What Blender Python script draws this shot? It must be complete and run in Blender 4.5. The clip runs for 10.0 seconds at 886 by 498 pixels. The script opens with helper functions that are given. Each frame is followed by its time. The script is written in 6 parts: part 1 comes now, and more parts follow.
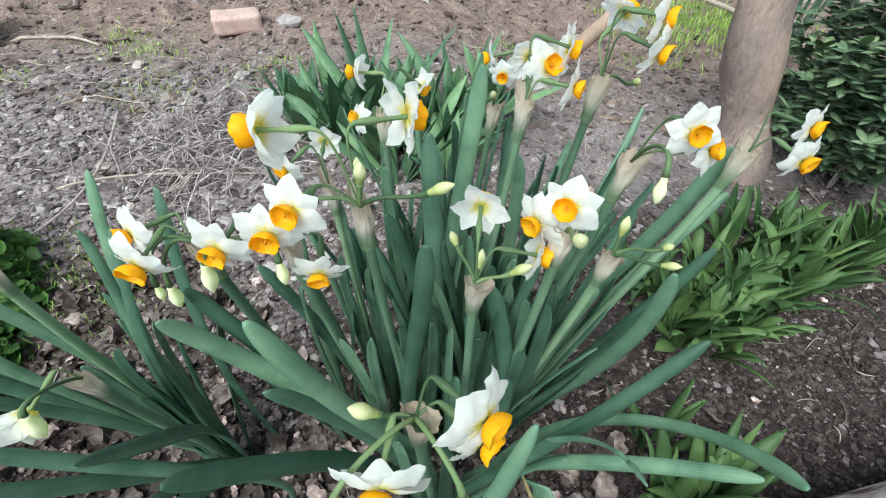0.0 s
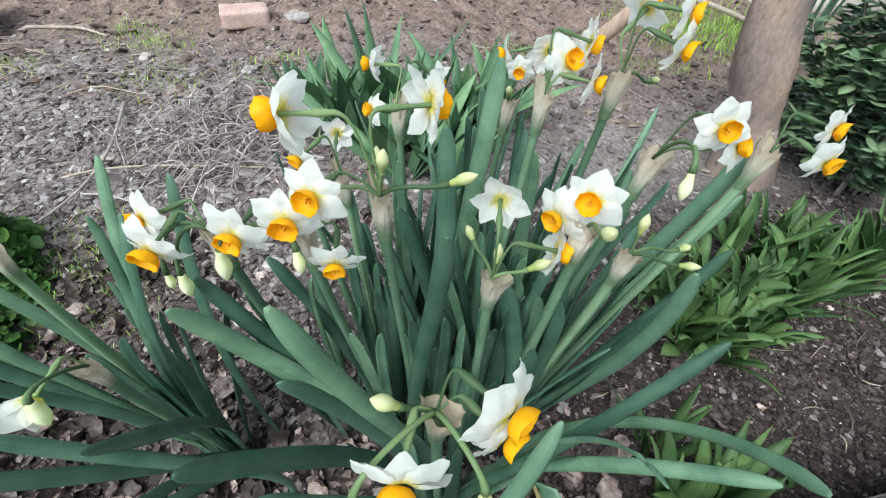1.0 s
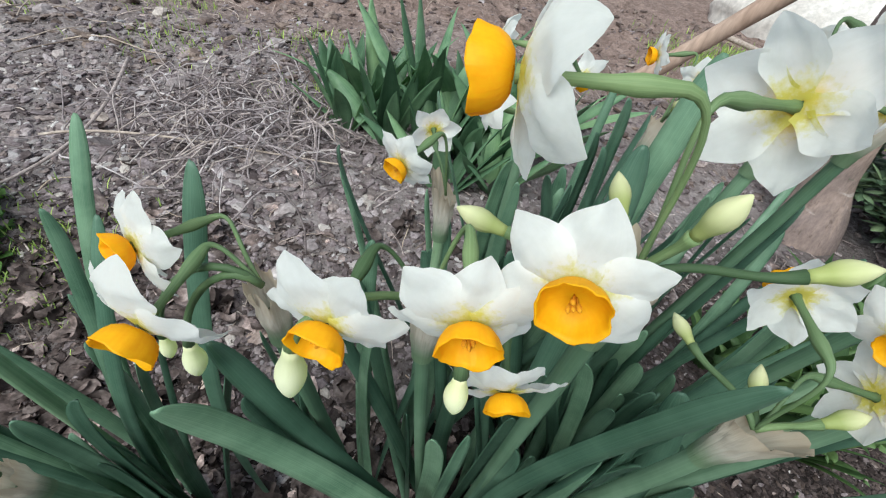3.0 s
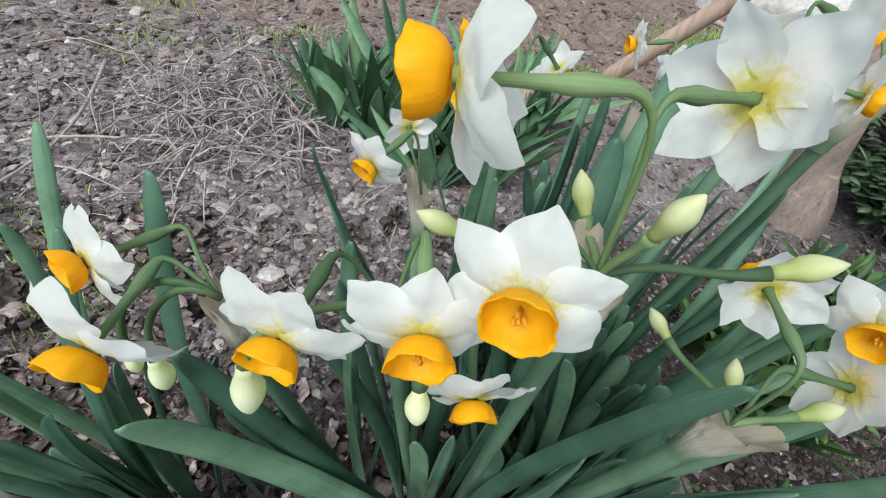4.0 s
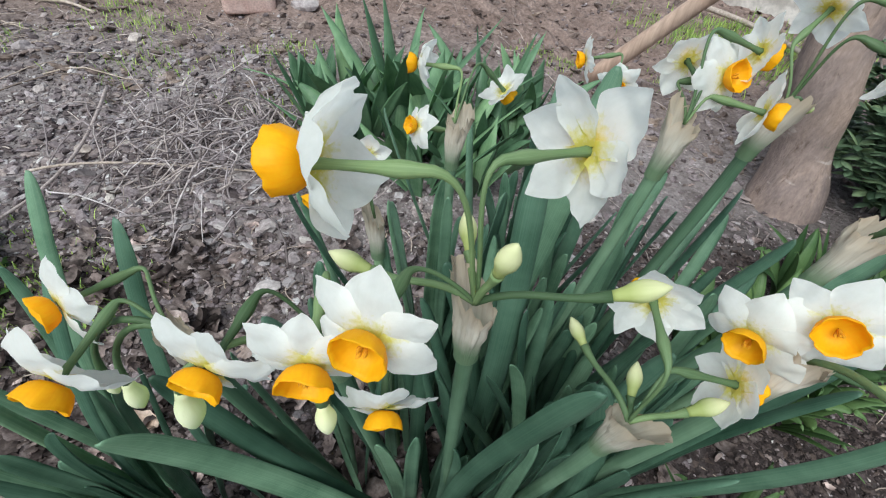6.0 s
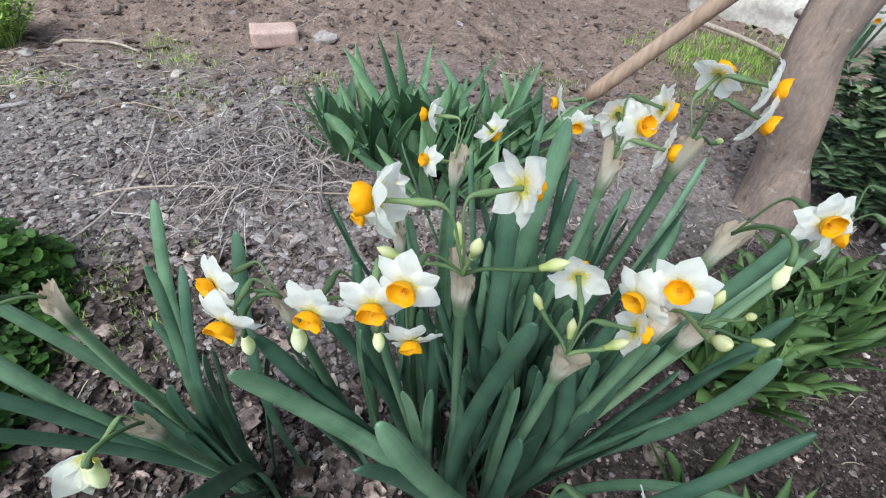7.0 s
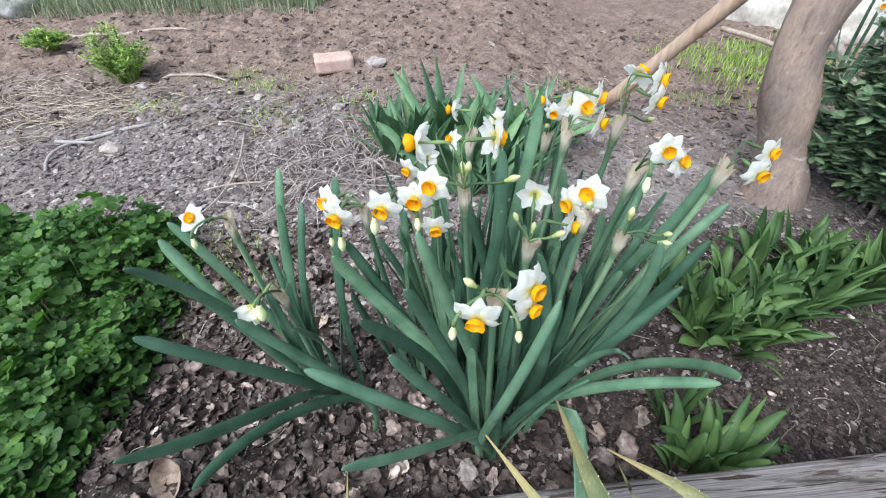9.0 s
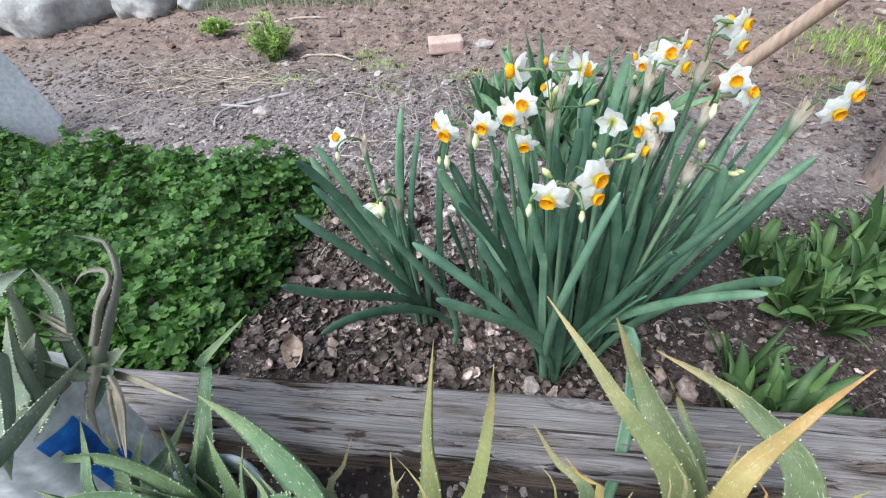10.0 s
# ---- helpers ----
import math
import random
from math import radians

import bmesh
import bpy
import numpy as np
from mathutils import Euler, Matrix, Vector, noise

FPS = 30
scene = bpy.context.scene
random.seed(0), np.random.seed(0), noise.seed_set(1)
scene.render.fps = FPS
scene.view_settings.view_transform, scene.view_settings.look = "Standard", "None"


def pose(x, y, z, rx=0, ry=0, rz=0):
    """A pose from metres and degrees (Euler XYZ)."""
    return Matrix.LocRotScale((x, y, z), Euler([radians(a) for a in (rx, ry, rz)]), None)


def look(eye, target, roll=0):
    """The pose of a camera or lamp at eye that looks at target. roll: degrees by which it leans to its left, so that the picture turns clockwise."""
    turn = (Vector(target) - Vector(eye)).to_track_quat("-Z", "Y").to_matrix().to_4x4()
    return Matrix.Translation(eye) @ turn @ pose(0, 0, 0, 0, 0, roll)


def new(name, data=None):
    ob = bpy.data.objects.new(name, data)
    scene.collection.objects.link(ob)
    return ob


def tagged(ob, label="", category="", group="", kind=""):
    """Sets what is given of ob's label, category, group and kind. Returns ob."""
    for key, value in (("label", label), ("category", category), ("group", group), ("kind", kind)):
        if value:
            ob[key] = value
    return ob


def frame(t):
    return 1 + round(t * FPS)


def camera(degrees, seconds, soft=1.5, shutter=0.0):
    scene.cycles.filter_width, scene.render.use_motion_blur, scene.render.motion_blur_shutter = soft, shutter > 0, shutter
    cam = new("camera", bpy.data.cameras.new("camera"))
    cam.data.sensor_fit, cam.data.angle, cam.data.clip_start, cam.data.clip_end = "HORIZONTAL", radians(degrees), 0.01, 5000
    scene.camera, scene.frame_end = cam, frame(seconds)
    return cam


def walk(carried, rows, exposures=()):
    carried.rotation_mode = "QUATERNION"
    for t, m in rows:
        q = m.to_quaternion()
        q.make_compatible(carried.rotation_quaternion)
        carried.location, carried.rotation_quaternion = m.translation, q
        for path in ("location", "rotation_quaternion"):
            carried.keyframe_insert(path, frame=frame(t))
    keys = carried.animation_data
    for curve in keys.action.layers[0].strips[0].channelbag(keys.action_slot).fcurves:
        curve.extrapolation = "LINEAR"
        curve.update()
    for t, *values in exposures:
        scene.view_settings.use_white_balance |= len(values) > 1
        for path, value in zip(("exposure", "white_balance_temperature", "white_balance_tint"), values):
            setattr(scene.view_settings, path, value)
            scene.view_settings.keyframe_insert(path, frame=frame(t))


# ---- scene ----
cam = camera(93.3, 10.0, 1.2)
PATH = [
    (0, (0.0200, 0.0883, 0.7692), (0.0220, 1.5516, -0.5941), 0.21),
    (0.5, (0.0200, 0.0888, 0.7651), (0.0220, 1.5546, -0.5955), 0.81),
    (1, (0.0060, 0.0883, 0.7602), (0.0100, 1.5560, -0.5984), 1.62),
    (1.5, (-0.0520, 0.1138, 0.7444), (-0.0520, 1.5879, -0.6073), 4.00),
    (2, (-0.1270, 0.1646, 0.7109), (-0.1280, 1.6536, -0.6243), 9.10),
    (2.5, (-0.1300, 0.2004, 0.6881), (-0.1000, 1.7010, -0.6338), 11.25),
    (3, (-0.1070, 0.2189, 0.6821), (-0.0440, 1.7123, -0.6467), 10.71),
    (4.5, (-0.0920, 0.2276, 0.6882), (-0.0030, 1.6975, -0.6651), 9.15),
    (5, (-0.0820, 0.2304, 0.6960), (0.0030, 1.6993, -0.6586), 8.43),
    (5.5, (-0.0660, 0.2284, 0.7062), (0.0020, 1.6954, -0.6515), 7.05),
    (6, (-0.0550, 0.2183, 0.7153), (-0.0160, 1.6859, -0.6429), 5.50),
    (6.2, (-0.0530, 0.2057, 0.7197), (-0.0290, 1.6758, -0.6362), 4.92),
    (7.3, (-0.0430, 0.0972, 0.8065), (-0.0890, 1.6085, -0.5026), 2.08),
    (7.5, (-0.0360, 0.0845, 0.8098), (-0.0970, 1.5993, -0.4946), 1.51),
    (8, (-0.0180, 0.0467, 0.8329), (-0.1090, 1.5761, -0.4526), 0.57),
    (8.5, (-0.0080, -0.0173, 0.8457), (-0.1450, 1.5179, -0.4288), -0.84),
    (9, (0.0000, -0.1139, 0.8548), (-0.2330, 1.4183, -0.4093), -2.28),
    (9.5, (0.0310, -0.2119, 0.8410), (-0.4408, 1.2748, -0.4109), -3.36),
    (10, (0.0390, -0.3000, 0.8352), (-0.5898, 1.1275, -0.4166), -5.99),
]
walk(cam, [(t, look(eye, target, roll)) for t, eye, target, roll in PATH], exposures=((0, 1.15, 5970, -2), (2.0, 0.96, 6010, 0), (3.0, 0.83, 6050, 2), (4.5, 0.80, 5990, 2), (6.0, 0.79, 5990, 2), (7.5, 1.02, 5900, 1), (10.0, 1.25, 5890, 3)))

# ---- sky and sun ----
world = bpy.data.worlds.new("sky")
scene.world = world
world.use_nodes = True
wn = world.node_tree
sky = wn.nodes.new("ShaderNodeTexSky")
sky.sky_type, sky.sun_disc = "NISHITA", False
sky.sun_elevation, sky.sun_rotation = radians(52), radians(205)
sky.dust_density = 1.0
haze = wn.nodes.new("ShaderNodeHueSaturation")
haze.inputs["Saturation"].default_value = 0.35
wn.links.new(sky.outputs["Color"], haze.inputs["Color"])
wn.links.new(haze.outputs["Color"], wn.nodes["Background"].inputs["Color"])
wn.nodes["Background"].inputs["Strength"].default_value = 0.088
sun_data = bpy.data.lights.new("sun", "SUN")
sun_data.energy, sun_data.angle, sun_data.color = 2.0, radians(45), (1.0, 0.96, 0.90)
sun = new("sun", sun_data)
sun.matrix_world = look((-1.2, -2.0, 3.5), (0, 0.4, 0))

# ---- ground shape ----
GROUND_Y = (-40, -3, -0.05, 0.12, 0.2, 0.33, 0.46, 0.65, 0.87, 1.2, 1.5, 1.7, 3, 12, 400)
GROUND_LEFT = (-0.2, -0.06, -0.06, -0.03, 0.0, -0.03, -0.012, 0.085, 0.14, 0.172, 0.215, 0.23, 0.36, 1.1, 9.0)
GROUND_RIGHT = (-0.2, -0.06, -0.06, -0.03, 0.0, -0.025, -0.022, -0.008, 0.02, 0.045, 0.095, 0.12, 0.15, 0.6, 6.0)


def smooth_ground(x, y):
    w = min(1.0, max(0.0, (x + 0.1) / 0.75))
    w = w * w * (3 - 2 * w)
    return float(np.interp(y, GROUND_Y, GROUND_LEFT)) * (1 - w) + float(np.interp(y, GROUND_Y, GROUND_RIGHT)) * w


def lumps(x, y):
    a = noise.noise((x * 3.1, y * 3.1, 0.3)) * 0.022 + noise.noise((x * 9.0, y * 9.0, 4.3)) * 0.009
    clods = min(1.0, max(0.0, (y - 1.5) / 0.6)) * (abs(noise.noise((x * 7.0, y * 7.0, 2.2))) * 0.05 + noise.noise((x * 17.0, y * 17.0, 1.2)) * 0.016)
    return a + clods + noise.noise((x * 31.0, y * 31.0, 7.7)) * 0.0035


def ground_z(x, y):
    return smooth_ground(x, y) + (lumps(x, y) if abs(x) < 8 and abs(y) < 8 else 0.0)


# ---- materials ----
def node_mat(name):
    m = bpy.data.materials.new(name)
    m.use_nodes = True
    return m, m.node_tree, m.node_tree.nodes["Principled BSDF"]


def noise_tex(nt, scale, detail=6.0, rough=0.6, vector=None, dist=0.0):
    n = nt.nodes.new("ShaderNodeTexNoise")
    n.inputs["Scale"].default_value = scale
    n.inputs["Detail"].default_value = detail
    n.inputs["Roughness"].default_value = rough
    n.inputs["Distortion"].default_value = dist
    if vector is not None:
        nt.links.new(vector, n.inputs["Vector"])
    return n


def ramp(nt, fac, stops):
    r = nt.nodes.new("ShaderNodeValToRGB")
    while len(r.color_ramp.elements) < len(stops):
        r.color_ramp.elements.new(0.5)
    for e, (p, c) in zip(r.color_ramp.elements, stops):
        e.position, e.color = p, (*c, 1)
    nt.links.new(fac, r.inputs["Fac"])
    return r


def mix(nt, fac, a, b, blend="MIX"):
    m = nt.nodes.new("ShaderNodeMix")
    m.data_type, m.blend_type = "RGBA", blend
    for sock, v in ((m.inputs[0], fac), (m.inputs[6], a), (m.inputs[7], b)):
        if isinstance(v, (int, float)):
            sock.default_value = v
        elif isinstance(v, tuple):
            sock.default_value = (*v, 1)
        else:
            nt.links.new(v, sock)
    return m.outputs[2]


def bump(nt, bsdf, height, strength, distance):
    b = nt.nodes.new("ShaderNodeBump")
    b.inputs["Strength"].default_value = strength
    b.inputs["Distance"].default_value = distance
    nt.links.new(height, b.inputs["Height"])
    nt.links.new(b.outputs["Normal"], bsdf.inputs["Normal"])


def coords(nt, scale=(1, 1, 1), kind="Object"):
    tc = nt.nodes.new("ShaderNodeTexCoord")
    mp = nt.nodes.new("ShaderNodeMapping")
    mp.inputs["Scale"].default_value = scale
    nt.links.new(tc.outputs[kind], mp.inputs["Vector"])
    return mp.outputs["Vector"]


def speckled(name, dark, mid, light, scale, rough=0.8, fine=4.0, strength=0.5, distance=0.002, vary="", stretch=(1, 1, 1), spec=0.3, coat=0.0, wide=False):
    """A surface with large blotches and fine grain; vary: 'object' or 'island' shifts each piece's tone."""
    m, nt, bs = node_mat(name)
    v = coords(nt, stretch)
    big, small = noise_tex(nt, scale, vector=v), noise_tex(nt, scale * fine, vector=v)
    col = ramp(nt, big.outputs["Fac"], [(0.3, dark), (0.5, mid), (0.72, light)]).outputs["Color"]
    grain = ramp(nt, small.outputs["Fac"], [(0.3, (0.55, 0.55, 0.55)), (0.7, (1.25, 1.25, 1.25))]).outputs["Color"]
    col = mix(nt, 0.6, col, grain, "MULTIPLY")
    if vary:
        src = nt.nodes.new("ShaderNodeObjectInfo" if vary == "object" else "ShaderNodeNewGeometry")
        out = src.outputs["Random" if vary == "object" else "Random Per Island"]
        stops = [(0.0, (0.36, 0.32, 0.32)), (0.3, (0.82, 0.77, 0.79)), (0.6, (1.04, 1.0, 1.03)), (0.86, (1.2, 1.12, 1.04)), (1.0, (1.55, 1.55, 1.58))]
        if wide:
            stops = [(0.0, (0.3, 0.27, 0.26)), (0.55, (0.75, 0.73, 0.72)), (0.85, (1.35, 1.3, 1.28)), (1.0, (2.9, 2.8, 2.75))]
        tone = ramp(nt, out, stops).outputs["Color"]
        col = mix(nt, 1.0, col, tone, "MULTIPLY")
    nt.links.new(col, bs.inputs["Base Color"])
    bs.inputs["Roughness"].default_value = rough
    bs.inputs["Specular IOR Level"].default_value = spec
    bs.inputs["Coat Weight"].default_value = coat
    bump(nt, bs, small.outputs["Fac"], strength, distance)
    return m


def leafy(name, dark, light, vein, rough=0.55, through_light=0.18, veins=260.0, yellow=None, vary="object", spec=0.3, glow=(1.3, 1.5, 0.7), relief=0.25, differ=1.0, alpha=1.0, tip=None):
    """A green blade: long fine veins along its length (UV y), tone that differs from leaf to leaf, and light that comes through."""
    m, nt, bs = node_mat(name)
    uv = nt.nodes.new("ShaderNodeUVMap").outputs["UV"]
    mp = nt.nodes.new("ShaderNodeMapping")
    mp.inputs["Scale"].default_value = (veins / 20, 1.2, 1)
    nt.links.new(uv, mp.inputs["Vector"])
    lines = noise_tex(nt, 2.0, 3.0, 0.5, mp.outputs["Vector"])
    blotch = noise_tex(nt, 22.0, 4.0, 0.6, coords(nt))
    col = ramp(nt, blotch.outputs["Fac"], [(0.28, dark), (0.75, light)]).outputs["Color"]
    col = mix(nt, ramp(nt, lines.outputs["Fac"], [(0.42, (0, 0, 0)), (0.74, (0.42, 0.42, 0.42))]).outputs["Color"], col, vein)
    src = nt.nodes.new("ShaderNodeObjectInfo" if vary == "object" else "ShaderNodeNewGeometry")
    out = src.outputs["Random" if vary == "object" else "Random Per Island"]
    tone = ramp(nt, out, [(0.0, (0.46, 0.52, 0.50)), (0.5, (1, 1, 1)), (1.0, (1.6, 1.45, 1.35))]).outputs["Color"]
    col = mix(nt, differ, col, tone, "MULTIPLY")
    if yellow:
        sep = nt.nodes.new("ShaderNodeSeparateXYZ")
        nt.links.new(uv, sep.inputs["Vector"])
        add = nt.nodes.new("ShaderNodeMath")
        add.operation = "MULTIPLY_ADD"
        nt.links.new(blotch.outputs["Fac"], add.inputs[0])
        add.inputs[1].default_value = 0.5
        nt.links.new(sep.outputs["Y"], add.inputs[2])
        half = nt.nodes.new("ShaderNodeMath")
        half.operation = "MULTIPLY"
        half.inputs[1].default_value = 0.5
        nt.links.new(add.outputs["Value"], half.inputs[0])
        col = mix(nt, ramp(nt, half.outputs["Value"], yellow[1]).outputs["Color"], col, yellow[0])
        if tip:
            col = mix(nt, ramp(nt, half.outputs["Value"], tip[1]).outputs["Color"], col, tip[0])
    nt.links.new(col, bs.inputs["Base Color"])
    bs.inputs["Roughness"].default_value = rough
    bs.inputs["Specular IOR Level"].default_value = spec
    bs.inputs["Alpha"].default_value = alpha
    bump(nt, bs, lines.outputs["Fac"], relief, 0.0006)
    if through_light:
        tr = nt.nodes.new("ShaderNodeBsdfTranslucent")
        nt.links.new(mix(nt, 1.0, col, glow, "MULTIPLY"), tr.inputs["Color"])
        ms = nt.nodes.new("ShaderNodeMixShader")
        ms.inputs["Fac"].default_value = through_light
        nt.links.new(bs.outputs["BSDF"], ms.inputs[1])
        nt.links.new(tr.outputs["BSDF"], ms.inputs[2])
        nt.links.new(ms.outputs["Shader"], nt.nodes["Material Output"].inputs["Surface"])
    return m


NARC_LEAF = leafy("narcissus_leaf", (0.041, 0.106, 0.065), (0.150, 0.268, 0.183), (0.25, 0.382, 0.285), rough=0.42, spec=0.42, through_light=0.14, differ=1.0, veins=440, relief=0.18)
NARC_STEM = leafy("narcissus_stem", (0.12, 0.22, 0.13), (0.22, 0.34, 0.22), (0.30, 0.43, 0.30), through_light=0.1)
PEDICEL = leafy("pedicel_green", (0.085, 0.150, 0.065), (0.165, 0.245, 0.115), (0.24, 0.33, 0.18), through_light=0.15)
BUD = leafy("bud_skin", (0.324, 0.387, 0.117), (0.486, 0.522, 0.216), (0.378, 0.432, 0.153), through_light=0.15, spec=0.3, differ=0.3,
            yellow=((0.80, 0.78, 0.50), [(0.26, (0, 0, 0)), (0.50, (0.7, 0.7, 0.7))]))
BUD_PALE = leafy("pale_bud_skin", (0.68, 0.69, 0.40), (0.86, 0.85, 0.62), (0.70, 0.71, 0.44), through_light=0.25, differ=0.3,
                 yellow=((0.90, 0.89, 0.72), [(0.18, (0, 0, 0)), (0.45, (0.9, 0.9, 0.9))]))
PETAL = leafy("white_petal", (0.88, 0.88, 0.862), (0.94, 0.94, 0.925), (0.845, 0.848, 0.82), rough=0.55, through_light=0.56, veins=180, spec=0.25, glow=(1.1, 1.1, 1.08), relief=0.12, differ=0.08,
              yellow=((0.74, 0.70, 0.14), [(0.16, (0.95, 0.95, 0.95)), (0.28, (0, 0, 0))]))
CORONA = leafy("orange_corona", (0.93, 0.50, 0.004), (0.97, 0.59, 0.008), (0.90, 0.44, 0.003), rough=0.5, through_light=0.4, veins=150, spec=0.25, glow=(1.05, 1.05, 1.0), differ=0.12)
ANTHER = speckled("anther", (0.75, 0.30, 0.008), (0.88, 0.40, 0.012), (0.95, 0.52, 0.03), 400)
SPATHE = leafy("papery_spathe", (0.60, 0.53, 0.44), (0.86, 0.82, 0.75), (0.50, 0.40, 0.30), rough=0.45, through_light=0.32, veins=160, spec=0.4, glow=(1.1, 1.1, 1.08), differ=0.3, relief=1.0, alpha=0.97,
               yellow=((0.17, 0.27, 0.15), [(0.20, (0.95, 0.95, 0.95)), (0.40, (0, 0, 0))]), tip=((0.46, 0.33, 0.21), [(0.47, (0, 0, 0)), (0.66, (0.72, 0.72, 0.72))]))
IRIS_LEAF = leafy("lily_leaf", (0.051, 0.113, 0.038), (0.139, 0.230, 0.085), (0.181, 0.275, 0.130), rough=0.45, through_light=0.3, differ=1.0)
BACK_LEAF = leafy("iris_leaf", (0.0762, 0.17, 0.0896), (0.197, 0.332, 0.184), (0.26, 0.394, 0.251), rough=0.45, through_light=0.2)
CLOVER = leafy("clover_leaf", (0.0283, 0.0813, 0.0194), (0.132, 0.252, 0.0689), (0.141, 0.247, 0.0795), rough=0.5, through_light=0.3, vary="island", veins=60)
SHRUB_LEAF = leafy("shrub_leaf", (0.081, 0.140, 0.076), (0.212, 0.306, 0.174), (0.272, 0.365, 0.238), rough=0.5, through_light=0.2, vary="island", veins=60)
TUFT_LEAF = leafy("tuft_leaf", (0.241, 0.372, 0.0931), (0.438, 0.569, 0.175), (0.416, 0.535, 0.187), rough=0.55, through_light=0.3, vary="island", veins=60)
FAR_GRASS = leafy("far_grass", (0.189, 0.23, 0.167), (0.324, 0.36, 0.27), (0.324, 0.351, 0.252), rough=0.6, through_light=0.2, vary="island", veins=60)
ALOE_DEAD = leafy("aloe_leaf_dead", (0.18, 0.171, 0.138), (0.361, 0.342, 0.285), (0.162, 0.142, 0.114), rough=0.7, through_light=0.05, veins=90)
STRAW = speckled("dry_straw", (0.30, 0.24, 0.19), (0.45, 0.385, 0.32), (0.6, 0.53, 0.45), 60, vary="island")
TWIG_PIECE = speckled("grey_twig", (0.218, 0.188, 0.183), (0.37, 0.33, 0.326), (0.513, 0.47, 0.465), 60, vary="object")
TWIG = speckled("dry_twig", (0.26, 0.215, 0.19), (0.43, 0.37, 0.34), (0.58, 0.52, 0.49), 60, vary="island")
PALE_LEAF = speckled("pale_dead_leaf", (0.22, 0.16, 0.13), (0.40, 0.32, 0.27), (0.55, 0.47, 0.42), 40, rough=0.75, vary="object")
DEAD_LEAF = speckled("dead_leaf", (0.048, 0.036, 0.033), (0.172, 0.135, 0.127), (0.37, 0.315, 0.30), 40, rough=0.75, vary="island", wide=True)
GRAVEL = speckled("gravel", (0.128, 0.106, 0.106), (0.234, 0.2, 0.201), (0.379, 0.34, 0.344), 60, rough=0.85, vary="island", distance=0.001)
CHIP = speckled("pale_chip", (0.28, 0.255, 0.25), (0.40, 0.375, 0.37), (0.52, 0.50, 0.495), 80, rough=0.8, vary="object", distance=0.001)
CHIPS = speckled("pale_chips", (0.308, 0.282, 0.278), (0.41, 0.39, 0.384), (0.513, 0.492, 0.487), 80, rough=0.8, vary="island", distance=0.001)
STONE = speckled("stone", (0.285, 0.247, 0.237), (0.399, 0.361, 0.351), (0.532, 0.494, 0.475), 30, rough=0.85, vary="object", strength=0.8, distance=0.003)
CRUMB = speckled("soil_crumb", (0.0365, 0.0272, 0.0252), (0.0762, 0.0597, 0.0564), (0.133, 0.11, 0.105), 60, rough=0.95, vary="island")
CLOD = speckled("soil_clod", (0.0977, 0.0733, 0.0605), (0.196, 0.155, 0.135), (0.313, 0.263, 0.24), 40, rough=0.95, vary="island")
SPINE = speckled("aloe_tooth", (0.5, 0.48, 0.36), (0.62, 0.6, 0.48), (0.72, 0.7, 0.6), 60)
POLE_WOOD = speckled("pole_wood", (0.36, 0.234, 0.171), (0.45, 0.31, 0.239), (0.522, 0.387, 0.31), 9, rough=0.6, fine=8, strength=0.2, stretch=(1, 1, 0.1))
BRICK = speckled("brick", (0.50, 0.33, 0.29), (0.58, 0.41, 0.37), (0.66, 0.50, 0.46), 18, rough=0.9, fine=8, strength=0.6, distance=0.003)
SLAB = speckled("grey_slab", (0.522, 0.522, 0.58), (0.623, 0.623, 0.681), (0.725, 0.725, 0.783), 4, rough=0.7, fine=12, strength=0.3)
ROCK = speckled("pale_rock", (0.237, 0.231, 0.231), (0.375, 0.362, 0.362), (0.525, 0.506, 0.5), 3, rough=0.9, fine=9, strength=0.8, distance=0.01)
CREAM = speckled("cream_rock", (0.522, 0.475, 0.437), (0.627, 0.58, 0.541), (0.722, 0.684, 0.646), 4, rough=0.9, fine=9, strength=0.5, distance=0.006)
PLASTIC = speckled("pot_plastic", (0.30, 0.36, 0.38), (0.36, 0.42, 0.45), (0.42, 0.48, 0.5), 8, rough=0.45, strength=0.1)
BAG_WHITE = speckled("bag_white", (0.496, 0.504, 0.528), (0.576, 0.584, 0.608), (0.64, 0.64, 0.656), 12, rough=0.35, strength=0.3)
BAG_BLUE = speckled("bag_blue", (0.02, 0.10, 0.42), (0.03, 0.16, 0.55), (0.05, 0.22, 0.62), 12, rough=0.35, strength=0.3)


